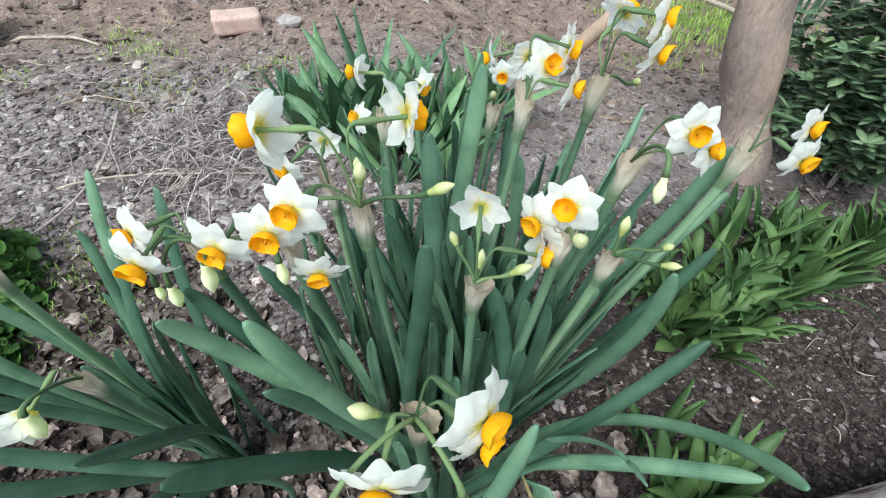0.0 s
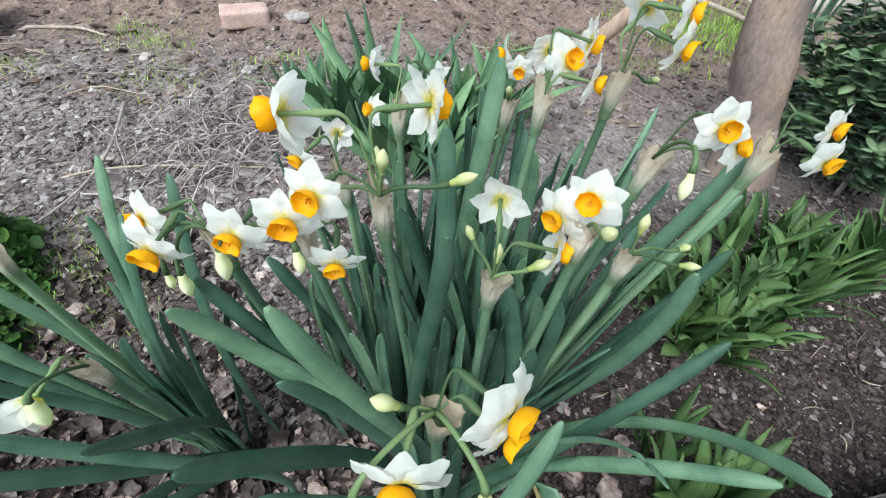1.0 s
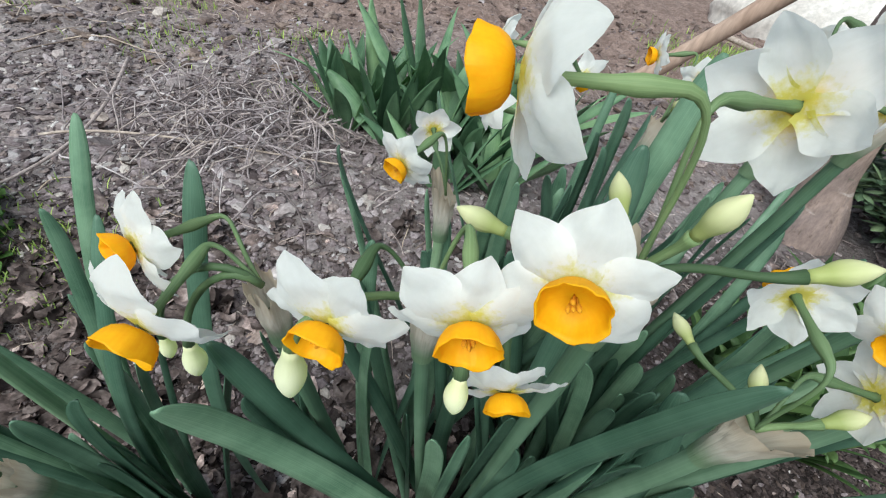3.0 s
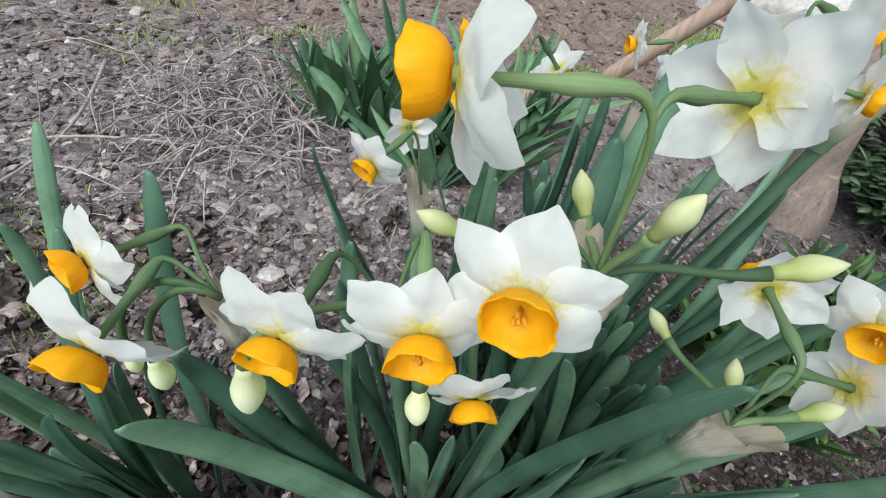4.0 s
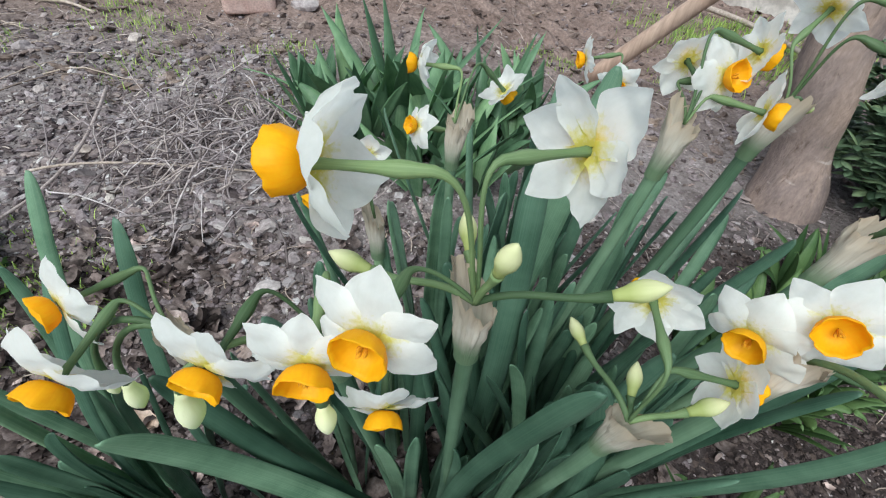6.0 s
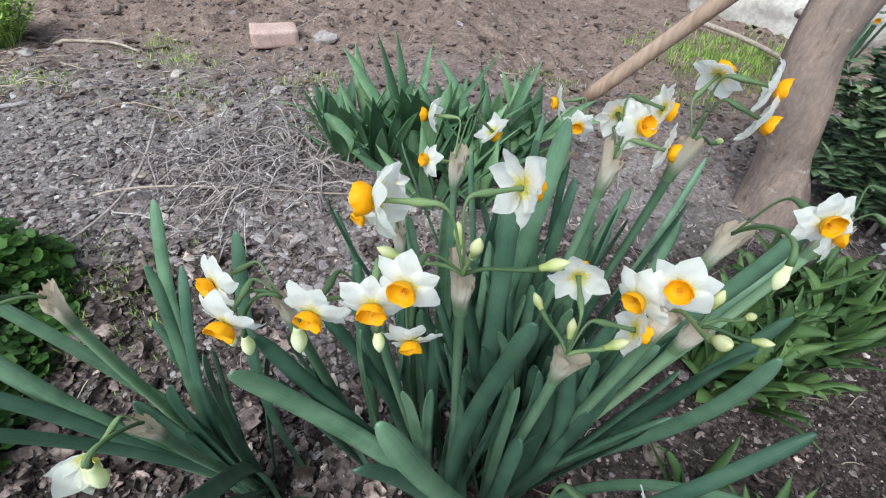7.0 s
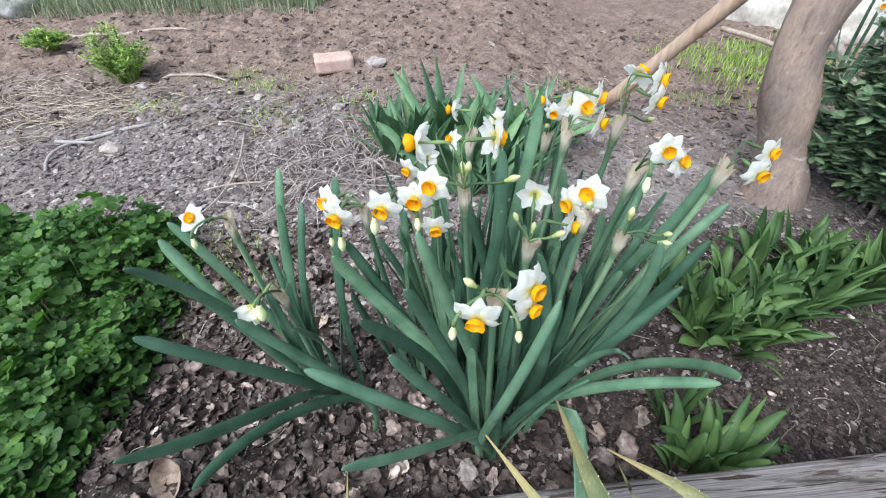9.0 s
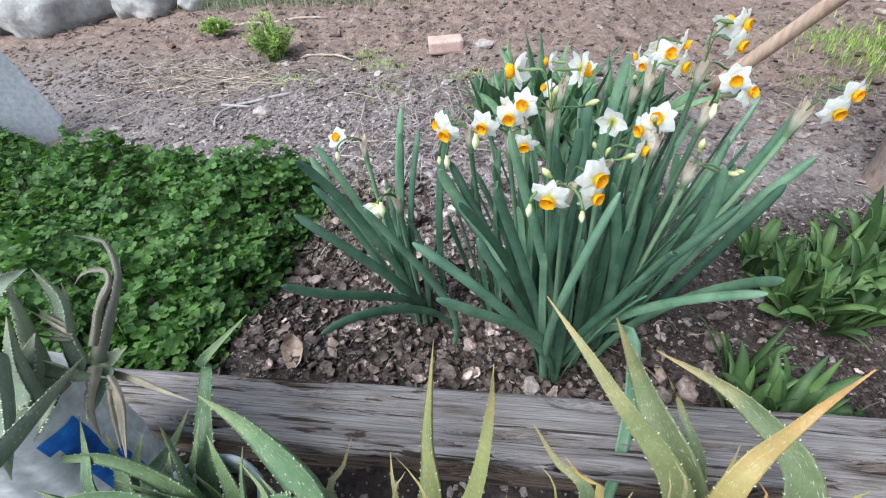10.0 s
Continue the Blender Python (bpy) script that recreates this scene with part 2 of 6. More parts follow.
def soil_material():
    """Dry garden soil: grey-pink dust, darker damp humus patches, small grit."""
    m, nt, bs = node_mat("soil")
    v = coords(nt)
    big, mid, fine = noise_tex(nt, 1.6, 5, 0.6, v), noise_tex(nt, 11, 8, 0.65, v, 0.4), noise_tex(nt, 90, 8, 0.7, v)
    vor = nt.nodes.new("ShaderNodeTexVoronoi")
    vor.inputs["Scale"].default_value = 75
    nt.links.new(v, vor.inputs["Vector"])
    dust = ramp(nt, mid.outputs["Fac"], [(0.28, (0.165, 0.138, 0.135)), (0.5, (0.245, 0.212, 0.210)), (0.74, (0.35, 0.312, 0.312))]).outputs["Color"]
    damp = ramp(nt, mid.outputs["Fac"], [(0.3, (0.020, 0.016, 0.016)), (0.55, (0.052, 0.042, 0.041)), (0.75, (0.12, 0.10, 0.098))]).outputs["Color"]
    sep = nt.nodes.new("ShaderNodeSeparateXYZ")
    nt.links.new(v, sep.inputs["Vector"])
    where = nt.nodes.new("ShaderNodeMath")
    where.operation = "MULTIPLY_ADD"
    nt.links.new(big.outputs["Fac"], where.inputs[0])
    where.inputs[1].default_value = 1.1
    side = nt.nodes.new("ShaderNodeMath")
    side.operation = "MULTIPLY_ADD"
    nt.links.new(sep.outputs["X"], side.inputs[0])
    side.inputs[1].default_value = -0.35
    nt.links.new(sep.outputs["Y"], side.inputs[2])
    hollow = sep.outputs["X"]
    for op, k in (("ADD", 0.62), ("MULTIPLY", 4.4), ("POWER", 2.0), ("MULTIPLY", -1.0), ("EXPONENT", 0.0), ("MULTIPLY", -0.20)):
        step = nt.nodes.new("ShaderNodeMath")
        step.operation = op
        nt.links.new(hollow, step.inputs[0])
        step.inputs[1].default_value = k
        hollow = step.outputs["Value"]
    lower = nt.nodes.new("ShaderNodeMath")
    lower.operation = "ADD"
    nt.links.new(side.outputs["Value"], lower.inputs[0])
    nt.links.new(hollow, lower.inputs[1])
    nt.links.new(lower.outputs["Value"], where.inputs[2])
    half = nt.nodes.new("ShaderNodeMath")
    half.operation = "MULTIPLY"
    half.inputs[1].default_value = 0.5
    nt.links.new(where.outputs["Value"], half.inputs[0])
    col = mix(nt, ramp(nt, half.outputs["Value"], [(0.52, (0, 0, 0)), (0.80, (1, 1, 1))]).outputs["Color"], damp, dust)
    far = nt.nodes.new("ShaderNodeMath")
    far.operation = "MULTIPLY_ADD"
    nt.links.new(big.outputs["Fac"], far.inputs[0])
    far.inputs[1].default_value = 0.5
    nt.links.new(sep.outputs["Y"], far.inputs[2])
    far_fac = nt.nodes.new("ShaderNodeMath")
    far_fac.operation = "MULTIPLY"
    far_fac.inputs[1].default_value = 0.25
    nt.links.new(far.outputs["Value"], far_fac.inputs[0])
    brown = mix(nt, 1.0, col, (1.02, 0.86, 0.76), "MULTIPLY")
    col = mix(nt, ramp(nt, far_fac.outputs["Value"], [(0.42, (0, 0, 0)), (0.56, (1, 1, 1))]).outputs["Color"], col, brown)
    grit = ramp(nt, vor.outputs["Color"], [(0.2, (0.7, 0.68, 0.66)), (0.8, (1.25, 1.25, 1.25))]).outputs["Color"]
    col = mix(nt, 0.7, col, grit, "MULTIPLY")
    col = mix(nt, 0.6, col, ramp(nt, fine.outputs["Fac"], [(0.3, (0.5, 0.5, 0.5)), (0.7, (1.3, 1.3, 1.3))]).outputs["Color"], "MULTIPLY")
    nt.links.new(col, bs.inputs["Base Color"])
    bs.inputs["Roughness"].default_value = 0.95
    bs.inputs["Specular IOR Level"].default_value = 0.15
    h = nt.nodes.new("ShaderNodeMath")
    h.operation = "ADD"
    nt.links.new(fine.outputs["Fac"], h.inputs[0])
    nt.links.new(vor.outputs["Distance"], h.inputs[1])
    bump(nt, bs, h.outputs["Value"], 0.9, 0.006)
    return m


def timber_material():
    """Weathered grey timber: long grain, dark checks, brown rotten patches that also carry painted shade low down."""
    m, nt, bs = node_mat("weathered_timber")
    wide_grain = noise_tex(nt, 3.0, 6, 0.6, coords(nt, (0.55, 22, 22)), 0.15)
    grain = noise_tex(nt, 3.0, 8, 0.65, coords(nt, (1.6, 130, 130)), 0.12)
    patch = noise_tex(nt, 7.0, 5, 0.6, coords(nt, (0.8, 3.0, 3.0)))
    pit = noise_tex(nt, 5.0, 5, 0.6, coords(nt, (1.6, 12, 12)), 0.5)
    check = noise_tex(nt, 3.0, 4, 0.55, coords(nt, (0.9, 34, 34)), 0.2)
    grey = ramp(nt, grain.outputs["Fac"], [(0.32, (0.105, 0.092, 0.094)), (0.46, (0.205, 0.188, 0.194)), (0.68, (0.345, 0.322, 0.332))]).outputs["Color"]
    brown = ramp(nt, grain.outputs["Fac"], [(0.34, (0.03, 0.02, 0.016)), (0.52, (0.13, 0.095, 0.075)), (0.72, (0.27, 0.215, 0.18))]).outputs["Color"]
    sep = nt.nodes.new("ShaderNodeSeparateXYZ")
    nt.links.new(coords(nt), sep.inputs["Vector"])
    # Browner downwards: rotten wood, plus the undercut front's shade put into the colour.
    rot_and_shade = nt.nodes.new("ShaderNodeMath")
    rot_and_shade.operation = "MULTIPLY_ADD"
    nt.links.new(sep.outputs["Z"], rot_and_shade.inputs[0])
    rot_and_shade.inputs[1].default_value = -3.5
    nt.links.new(patch.outputs["Fac"], rot_and_shade.inputs[2])
    col = mix(nt, ramp(nt, rot_and_shade.outputs["Value"], [(0.54, (0, 0, 0)), (0.70, (0.92, 0.92, 0.92))]).outputs["Color"], grey, brown)
    col = mix(nt, 0.8, col, ramp(nt, wide_grain.outputs["Fac"], [(0.30, (0.74, 0.70, 0.68)), (0.46, (1.0, 0.98, 0.97)), (0.65, (1.12, 1.10, 1.10))]).outputs["Color"], "MULTIPLY")
    col = mix(nt, ramp(nt, pit.outputs["Fac"], [(0.61, (0, 0, 0)), (0.66, (0.9, 0.9, 0.9))]).outputs["Color"], col, (0.05, 0.03, 0.026))
    col = mix(nt, ramp(nt, check.outputs["Fac"], [(0.60, (0, 0, 0)), (0.622, (0.95, 0.95, 0.95))]).outputs["Color"], col, (0.04, 0.028, 0.024))
    nt.links.new(col, bs.inputs["Base Color"])
    bs.inputs["Roughness"].default_value = 0.9
    bs.inputs["Specular IOR Level"].default_value = 0.2
    both = nt.nodes.new("ShaderNodeMath")
    both.operation = "ADD"
    nt.links.new(grain.outputs["Fac"], both.inputs[0])
    nt.links.new(wide_grain.outputs["Fac"], both.inputs[1])
    bump(nt, bs, both.outputs["Value"], 0.9, 0.004)
    return m


def bark_material():
    """Bark with pinkish and grey-violet patches, lengthwise fissures and small pale scars."""
    m, nt, bs = node_mat("bark")
    v = coords(nt, (1, 1, 0.45))
    patch, fissure, fine = noise_tex(nt, 9, 4, 0.6, v, 0.5), noise_tex(nt, 42, 7, 0.7, coords(nt, (1, 1, 0.34)), 0.25), noise_tex(nt, 120, 5, 0.6, v)
    scar = noise_tex(nt, 28, 2, 0.5, coords(nt, (0.5, 0.5, 1.4)))
    col = ramp(nt, patch.outputs["Fac"], [(0.34, (0.230, 0.183, 0.174)), (0.5, (0.323, 0.251, 0.225)), (0.66, (0.425, 0.319, 0.268))]).outputs["Color"]
    col = mix(nt, ramp(nt, scar.outputs["Fac"], [(0.66, (0, 0, 0)), (0.74, (0.7, 0.7, 0.7))]).outputs["Color"], col, (0.60, 0.52, 0.48))
    col = mix(nt, 0.9, col, ramp(nt, fissure.outputs["Fac"], [(0.30, (0.357, 0.315, 0.297)), (0.42, (0.92, 0.90, 0.89)), (0.7, (1.15, 1.13, 1.13))]).outputs["Color"], "MULTIPLY")
    col = mix(nt, 0.6, col, ramp(nt, fine.outputs["Fac"], [(0.3, (0.6, 0.6, 0.6)), (0.7, (1.2, 1.2, 1.2))]).outputs["Color"], "MULTIPLY")
    nt.links.new(col, bs.inputs["Base Color"])
    bs.inputs["Roughness"].default_value = 0.85
    bs.inputs["Specular IOR Level"].default_value = 0.2
    bump(nt, bs, fissure.outputs["Fac"], 0.9, 0.009)
    return m


BARK = bark_material()


def aloe_material(name, dark, light, yellow, tip):
    """Succulent skin: pale flecks along the leaf, brown scars, yellowing that differs from leaf to leaf, a dry tip."""
    m, nt, bs = node_mat(name)
    v = coords(nt)
    uv = nt.nodes.new("ShaderNodeUVMap").outputs["UV"]
    mp = nt.nodes.new("ShaderNodeMapping")
    mp.inputs["Scale"].default_value = (26, 26, 1)
    nt.links.new(uv, mp.inputs["Vector"])
    blotch, fine, scar = noise_tex(nt, 24, 5, 0.6, v), noise_tex(nt, 240, 3, 0.6, v), noise_tex(nt, 55, 2, 0.5, v)
    fleck = noise_tex(nt, 1.6, 1, 0.4, mp.outputs["Vector"])
    col = ramp(nt, blotch.outputs["Fac"], [(0.3, dark), (0.72, light)]).outputs["Color"]
    info = nt.nodes.new("ShaderNodeObjectInfo")
    col = mix(nt, ramp(nt, info.outputs["Random"], [(0.35, (0, 0, 0)), (1.0, (0.75, 0.75, 0.75))]).outputs["Color"], col, yellow)
    sep = nt.nodes.new("ShaderNodeSeparateXYZ")
    nt.links.new(uv, sep.inputs["Vector"])
    add = nt.nodes.new("ShaderNodeMath")
    add.operation = "MULTIPLY_ADD"
    nt.links.new(blotch.outputs["Fac"], add.inputs[0])
    add.inputs[1].default_value = 0.35
    nt.links.new(sep.outputs["Y"], add.inputs[2])
    half = nt.nodes.new("ShaderNodeMath")
    half.operation = "MULTIPLY"
    half.inputs[1].default_value = 0.7
    nt.links.new(add.outputs["Value"], half.inputs[0])
    col = mix(nt, ramp(nt, half.outputs["Value"], [(0.62, (0, 0, 0)), (0.84, (0.9, 0.9, 0.9))]).outputs["Color"], col, tip)
    col = mix(nt, ramp(nt, fleck.outputs["Fac"], [(0.66, (0, 0, 0)), (0.72, (0.55, 0.55, 0.55))]).outputs["Color"], col, (0.62, 0.66, 0.50))
    col = mix(nt, ramp(nt, scar.outputs["Fac"], [(0.70, (0, 0, 0)), (0.80, (0.8, 0.8, 0.8))]).outputs["Color"], col, (0.16, 0.10, 0.06))
    col = mix(nt, 0.5, col, ramp(nt, fine.outputs["Fac"], [(0.3, (0.75, 0.75, 0.75)), (0.7, (1.15, 1.15, 1.15))]).outputs["Color"], "MULTIPLY")
    nt.links.new(col, bs.inputs["Base Color"])
    bs.inputs["Roughness"].default_value = 0.5
    bs.inputs["Specular IOR Level"].default_value = 0.3
    bump(nt, bs, blotch.outputs["Fac"], 0.5, 0.004)
    return m


ALOE = aloe_material("aloe_leaf", (0.111, 0.148, 0.078), (0.200, 0.237, 0.126), (0.311, 0.296, 0.104), (0.385, 0.281, 0.133))
ALOE_DRY = aloe_material("aloe_leaf_dry", (0.266, 0.251, 0.097), (0.355, 0.311, 0.126), (0.385, 0.281, 0.111), (0.458, 0.222, 0.089))
ALOE_GREEN = aloe_material("aloe_leaf_green", (0.065, 0.122, 0.061), (0.148, 0.217, 0.117), (0.191, 0.244, 0.104), (0.261, 0.296, 0.148))
ALOE_GREY = aloe_material("aloe_leaf_grey", (0.113, 0.157, 0.109), (0.217, 0.252, 0.191), (0.235, 0.270, 0.165), (0.313, 0.304, 0.217))
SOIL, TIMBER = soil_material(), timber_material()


# ---- mesh helpers ----
def to_mesh(name, verts, faces, material, uvs=None, smooth=True):
    me = bpy.data.meshes.new(name)
    me.from_pydata([tuple(v) for v in verts], [], faces)
    if uvs is not None:
        layer = me.uv_layers.new(name="UVMap")
        idx = np.empty(len(me.loops), dtype=np.int32)
        me.loops.foreach_get("vertex_index", idx)
        layer.data.foreach_set("uv", np.asarray(uvs, dtype=np.float32)[idx].ravel())
    if smooth:
        me.polygons.foreach_set("use_smooth", [True] * len(me.polygons))
    me.materials.append(material)
    return me


def thing(name, at, label, category, group="", kind=""):
    ob = new(name)
    ob.empty_display_size = 0.02
    ob.matrix_basis = Matrix.Translation(at)
    return tagged(ob, label, category, group, kind)


PLACE = {}


def child(name, me, parent, m=None, label=""):
    """A mesh as a part of parent; m: its pose in the world (the mesh may also lie in world coordinates)."""
    ob = new(name, me)
    ob.parent = parent
    up = PLACE.get(parent.name, parent.matrix_basis.copy())
    ob.matrix_parent_inverse = up.inverted()
    ob.matrix_basis = m if m is not None else Matrix.Identity(4)
    PLACE[ob.name] = ob.matrix_basis.copy()
    if label:
        ob["label"] = label
    return ob


def bezier(a, b, c, d, n):
    t = np.linspace(0, 1, n)[:, None]
    a, b, c, d = (np.array(p, float) for p in (a, b, c, d))
    return (1 - t) ** 3 * a + 3 * (1 - t) ** 2 * t * b + 3 * (1 - t) * t * t * c + t ** 3 * d


def unit(v):
    v = np.array(v, float)
    return v / max(np.linalg.norm(v), 1e-9)


def tube(pts, radii, sides=8, flat=1.0, wob=None):
    """Verts, faces and uvs of a closed tube along pts."""
    pts, n = np.array(pts, float), len(pts)
    tang = np.gradient(pts, axis=0)
    ref = unit(np.cross(unit(tang[0]), (0.31, 0.2, 0.93) if abs(unit(tang[0])[2]) < 0.9 else (1, 0.1, 0)))
    verts, uvs, faces = [], [], []
    for i in range(n):
        t = unit(tang[i])
        ref = unit(ref - t * (ref @ t))
        side = np.cross(t, ref)
        for k in range(sides):
            a = 2 * math.pi * k / sides
            r = radii[i] * (wob(i, k) if wob else 1.0)
            verts.append(pts[i] + ref * math.cos(a) * r + side * math.sin(a) * r * flat)
            uvs.append((k / sides, i / (n - 1)))
    for i in range(n - 1):
        for k in range(sides):
            k2 = (k + 1) % sides
            faces.append((i * sides + k, i * sides + k2, (i + 1) * sides + k2, (i + 1) * sides + k))
    faces.append(tuple(range(sides - 1, -1, -1)))
    faces.append(tuple((n - 1) * sides + k for k in range(sides)))
    return verts, faces, uvs


def blade(pts, width, out, shape, fold=0.25, thick=0.0012, twist=0.0, cross=5):
    """A leaf along pts: width scaled by shape(s), folded into a shallow channel, with thickness. out: the side its lower face turns to."""
    pts, n = np.array(pts, float), len(pts)
    tang = np.gradient(pts, axis=0)
    along = np.concatenate(((0.0,), np.cumsum(np.linalg.norm(np.diff(pts, axis=0), axis=1))))
    along = along / along[-1]
    verts, uvs, faces = [], [], []
    for i in range(n):
        s = float(along[i])
        t = unit(tang[i])
        side = np.cross(t, out)
        side = unit(side) if np.linalg.norm(side) > 1e-4 else unit(np.cross(t, (1, 0, 0.01)))
        a = twist * s
        nor = np.cross(side, t)
        side, nor = side * math.cos(a) + nor * math.sin(a), nor * math.cos(a) - side * math.sin(a)
        w = width * 0.5 * shape(s)
        th = thick * (0.5 + 0.5 * min(1.0, shape(s)))
        for layer in (1, -1):
            for k in range(cross):
                q = 2 * k / (cross - 1) - 1
                lift = fold * w * (q * q - 0.4)
                verts.append(pts[i] + side * q * w + nor * (lift + layer * th * 0.5 * (1 - 0.8 * abs(q) ** 3)))
                uvs.append((k / (cross - 1), s))
    m = 2 * cross
    for i in range(n - 1):
        o, p = i * m, (i + 1) * m
        for k in range(cross - 1):
            faces.append((o + k, o + k + 1, p + k + 1, p + k))
            faces.append((o + cross + k + 1, o + cross + k, p + cross + k, p + cross + k + 1))
        faces.append((o, p, p + cross, o + cross))
        faces.append((o + cross - 1, o + 2 * cross - 1, p + 2 * cross - 1, p + cross - 1))
    e = (n - 1) * m
    for k in range(cross - 1):
        faces.append((e + k, e + k + 1, e + cross + k + 1, e + cross + k))
    return verts, faces, uvs


class Heap:
    """Many small pieces joined into one mesh."""

    def __init__(self):
        self.v, self.f, self.u = [], [], []

    def add(self, piece):
        v, f, u = piece
        o = len(self.v)
        self.v.extend(v)
        self.f.extend(tuple(i + o for i in q) for q in f)
        self.u.extend(u)

    def mesh(self, name, material, smooth=True):
        return to_mesh(name, self.v, self.f, material, self.u, smooth)


def strap(s):
    taper = 1.0 - 0.20 * max(0.0, (s - 0.5) / 0.5) ** 1.5
    return (0.58 + 0.42 * min(1, s / 0.35)) * taper * (1.0 if s < 0.935 else max(0.08, math.sqrt(max(0.0, 1 - ((s - 0.935) / 0.066) ** 2))))


def lance(s):
    return max(0.03, (0.55 + 0.45 * min(1, s / 0.4)) * (1.0 if s < 0.5 else 1 - ((s - 0.5) / 0.5) ** 1.8))


def oval(s):
    return max(0.05, math.sin(math.pi * min(1, s * 0.93 + 0.05)) ** 0.8)


def through_points(pts, n):
    """A smooth curve through the given points."""
    p = np.array(pts, float)
    p = np.vstack([2 * p[0] - p[1], p, 2 * p[-1] - p[-2]])
    u = np.concatenate(((0.0,), np.cumsum(np.linalg.norm(np.diff(p[1:-1], axis=0), axis=1))))
    out = []
    for q in np.linspace(0, u[-1], n):
        k = min(int(np.searchsorted(u, q, "right")) - 1, len(u) - 2)
        t = (q - u[k]) / (u[k + 1] - u[k])
        a, b, c, d = p[k:k + 4]
        out.append(0.5 * (2 * b + (c - a) * t + (2 * a - 5 * b + 4 * c - d) * t * t + (3 * b - a - 3 * c + d) * t ** 3))
    return np.array(out)



# ---- ground ----
def ground_sheet():
    def axis(lo, hi, step, far):
        mid = list(np.arange(lo, hi + step / 2, step))
        out, d = [], step
        p = hi
        while p < far:
            d *= 1.28
            p += d
            out.append(p)
        neg, d, p = [], step, lo
        while p > -far:
            d *= 1.28
            p -= d
            neg.append(p)
        return neg[::-1] + mid + out
    xs, ys = axis(-2.9, 1.7, 0.014, 300), axis(-0.5, 3.0, 0.014, 300)
    verts = [(x, y, ground_z(x, y)) for y in ys for x in xs]
    nx = len(xs)
    faces = [(j * nx + i, j * nx + i + 1, (j + 1) * nx + i + 1, (j + 1) * nx + i) for j in range(len(ys) - 1) for i in range(nx - 1)]
    ob = new("ground", to_mesh("ground", verts, faces, SOIL))
    return tagged(ob, "dry grey-brown garden soil with grit and dust", "soil", kind="structure")


ground = ground_sheet()

# ---- weathered timber edging ----
BEAM_SLOPE = 0.207


def beam_y(x):
    return 0.095 + BEAM_SLOPE * x


def timber_edging():
    """A squared beam with checks, worn arrises and a split front face."""
    nx, prof = 420, []
    w, h, r = 0.069, 0.19, 0.012
    for k in range(25):
        prof.append((-w + (2 * w - 2 * r) * k / 24 + r, 0.0, 0))
    prof.append((w - 0.004, -0.004, 0))
    for k in range(7):
        prof.append((w, -r - (h - r) * k / 6, 1))
    prof += [(-w, -h, 2)]
    for k in range(14):
        prof.append((-w, -h + (h - r) * (k + 1) / 14, 3))
    prof.append((-w + 0.004, -0.004, 0))
    length = 2.9
    verts, m = [], len(prof)
    for i in range(nx):
        u = -1.35 + length * i / (nx - 1)
        for q, (c, z, side) in enumerate(prof):
            wear = noise.noise((u * 2.3, c * 30, z * 30)) * 0.004 + noise.noise((u * 9, c * 80, z * 80 + 3)) * 0.0025
            crack = max(0.0, noise.noise((u * 5.5, c * 60 + 9, z * 55)) - 0.22) * 0.06 + 0.003 * max(0.0, noise.noise((u * 3.0, c * 330, z * 330)))
            if side == 3:
                crack += max(0.0, noise.noise((u * 3.1 + 5, z * 26, 1.0)) - 0.02) * 0.05 + min(1.0, max(0.0, (-0.035 - z) / 0.03 + 0.8 * noise.noise((u * 6, 3.0, 1.0)))) * 0.022
            dz = (wear - crack) if side == 0 else wear
            dc = -(wear - crack) if side == 3 else 0.0
            verts.append((u, c + dc, z + dz))
    faces = [(i * m + q, i * m + (q + 1) % m, (i + 1) * m + (q + 1) % m, (i + 1) * m + q) for i in range(nx - 1) for q in range(m)]
    faces += [tuple(range(m - 1, -1, -1)), tuple((nx - 1) * m + q for q in range(m))]
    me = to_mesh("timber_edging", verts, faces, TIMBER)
    ob = new("timber_edging", me)
    ob.matrix_basis = Matrix.Translation((0, 0.095, 0.105)) @ Matrix.Rotation(math.atan(BEAM_SLOPE), 4, "Z") @ Matrix.Rotation(-0.03, 4, "Y")
    return tagged(ob, "weathered grey timber beam with cracks edging the bed", "timber")


timber_edging()


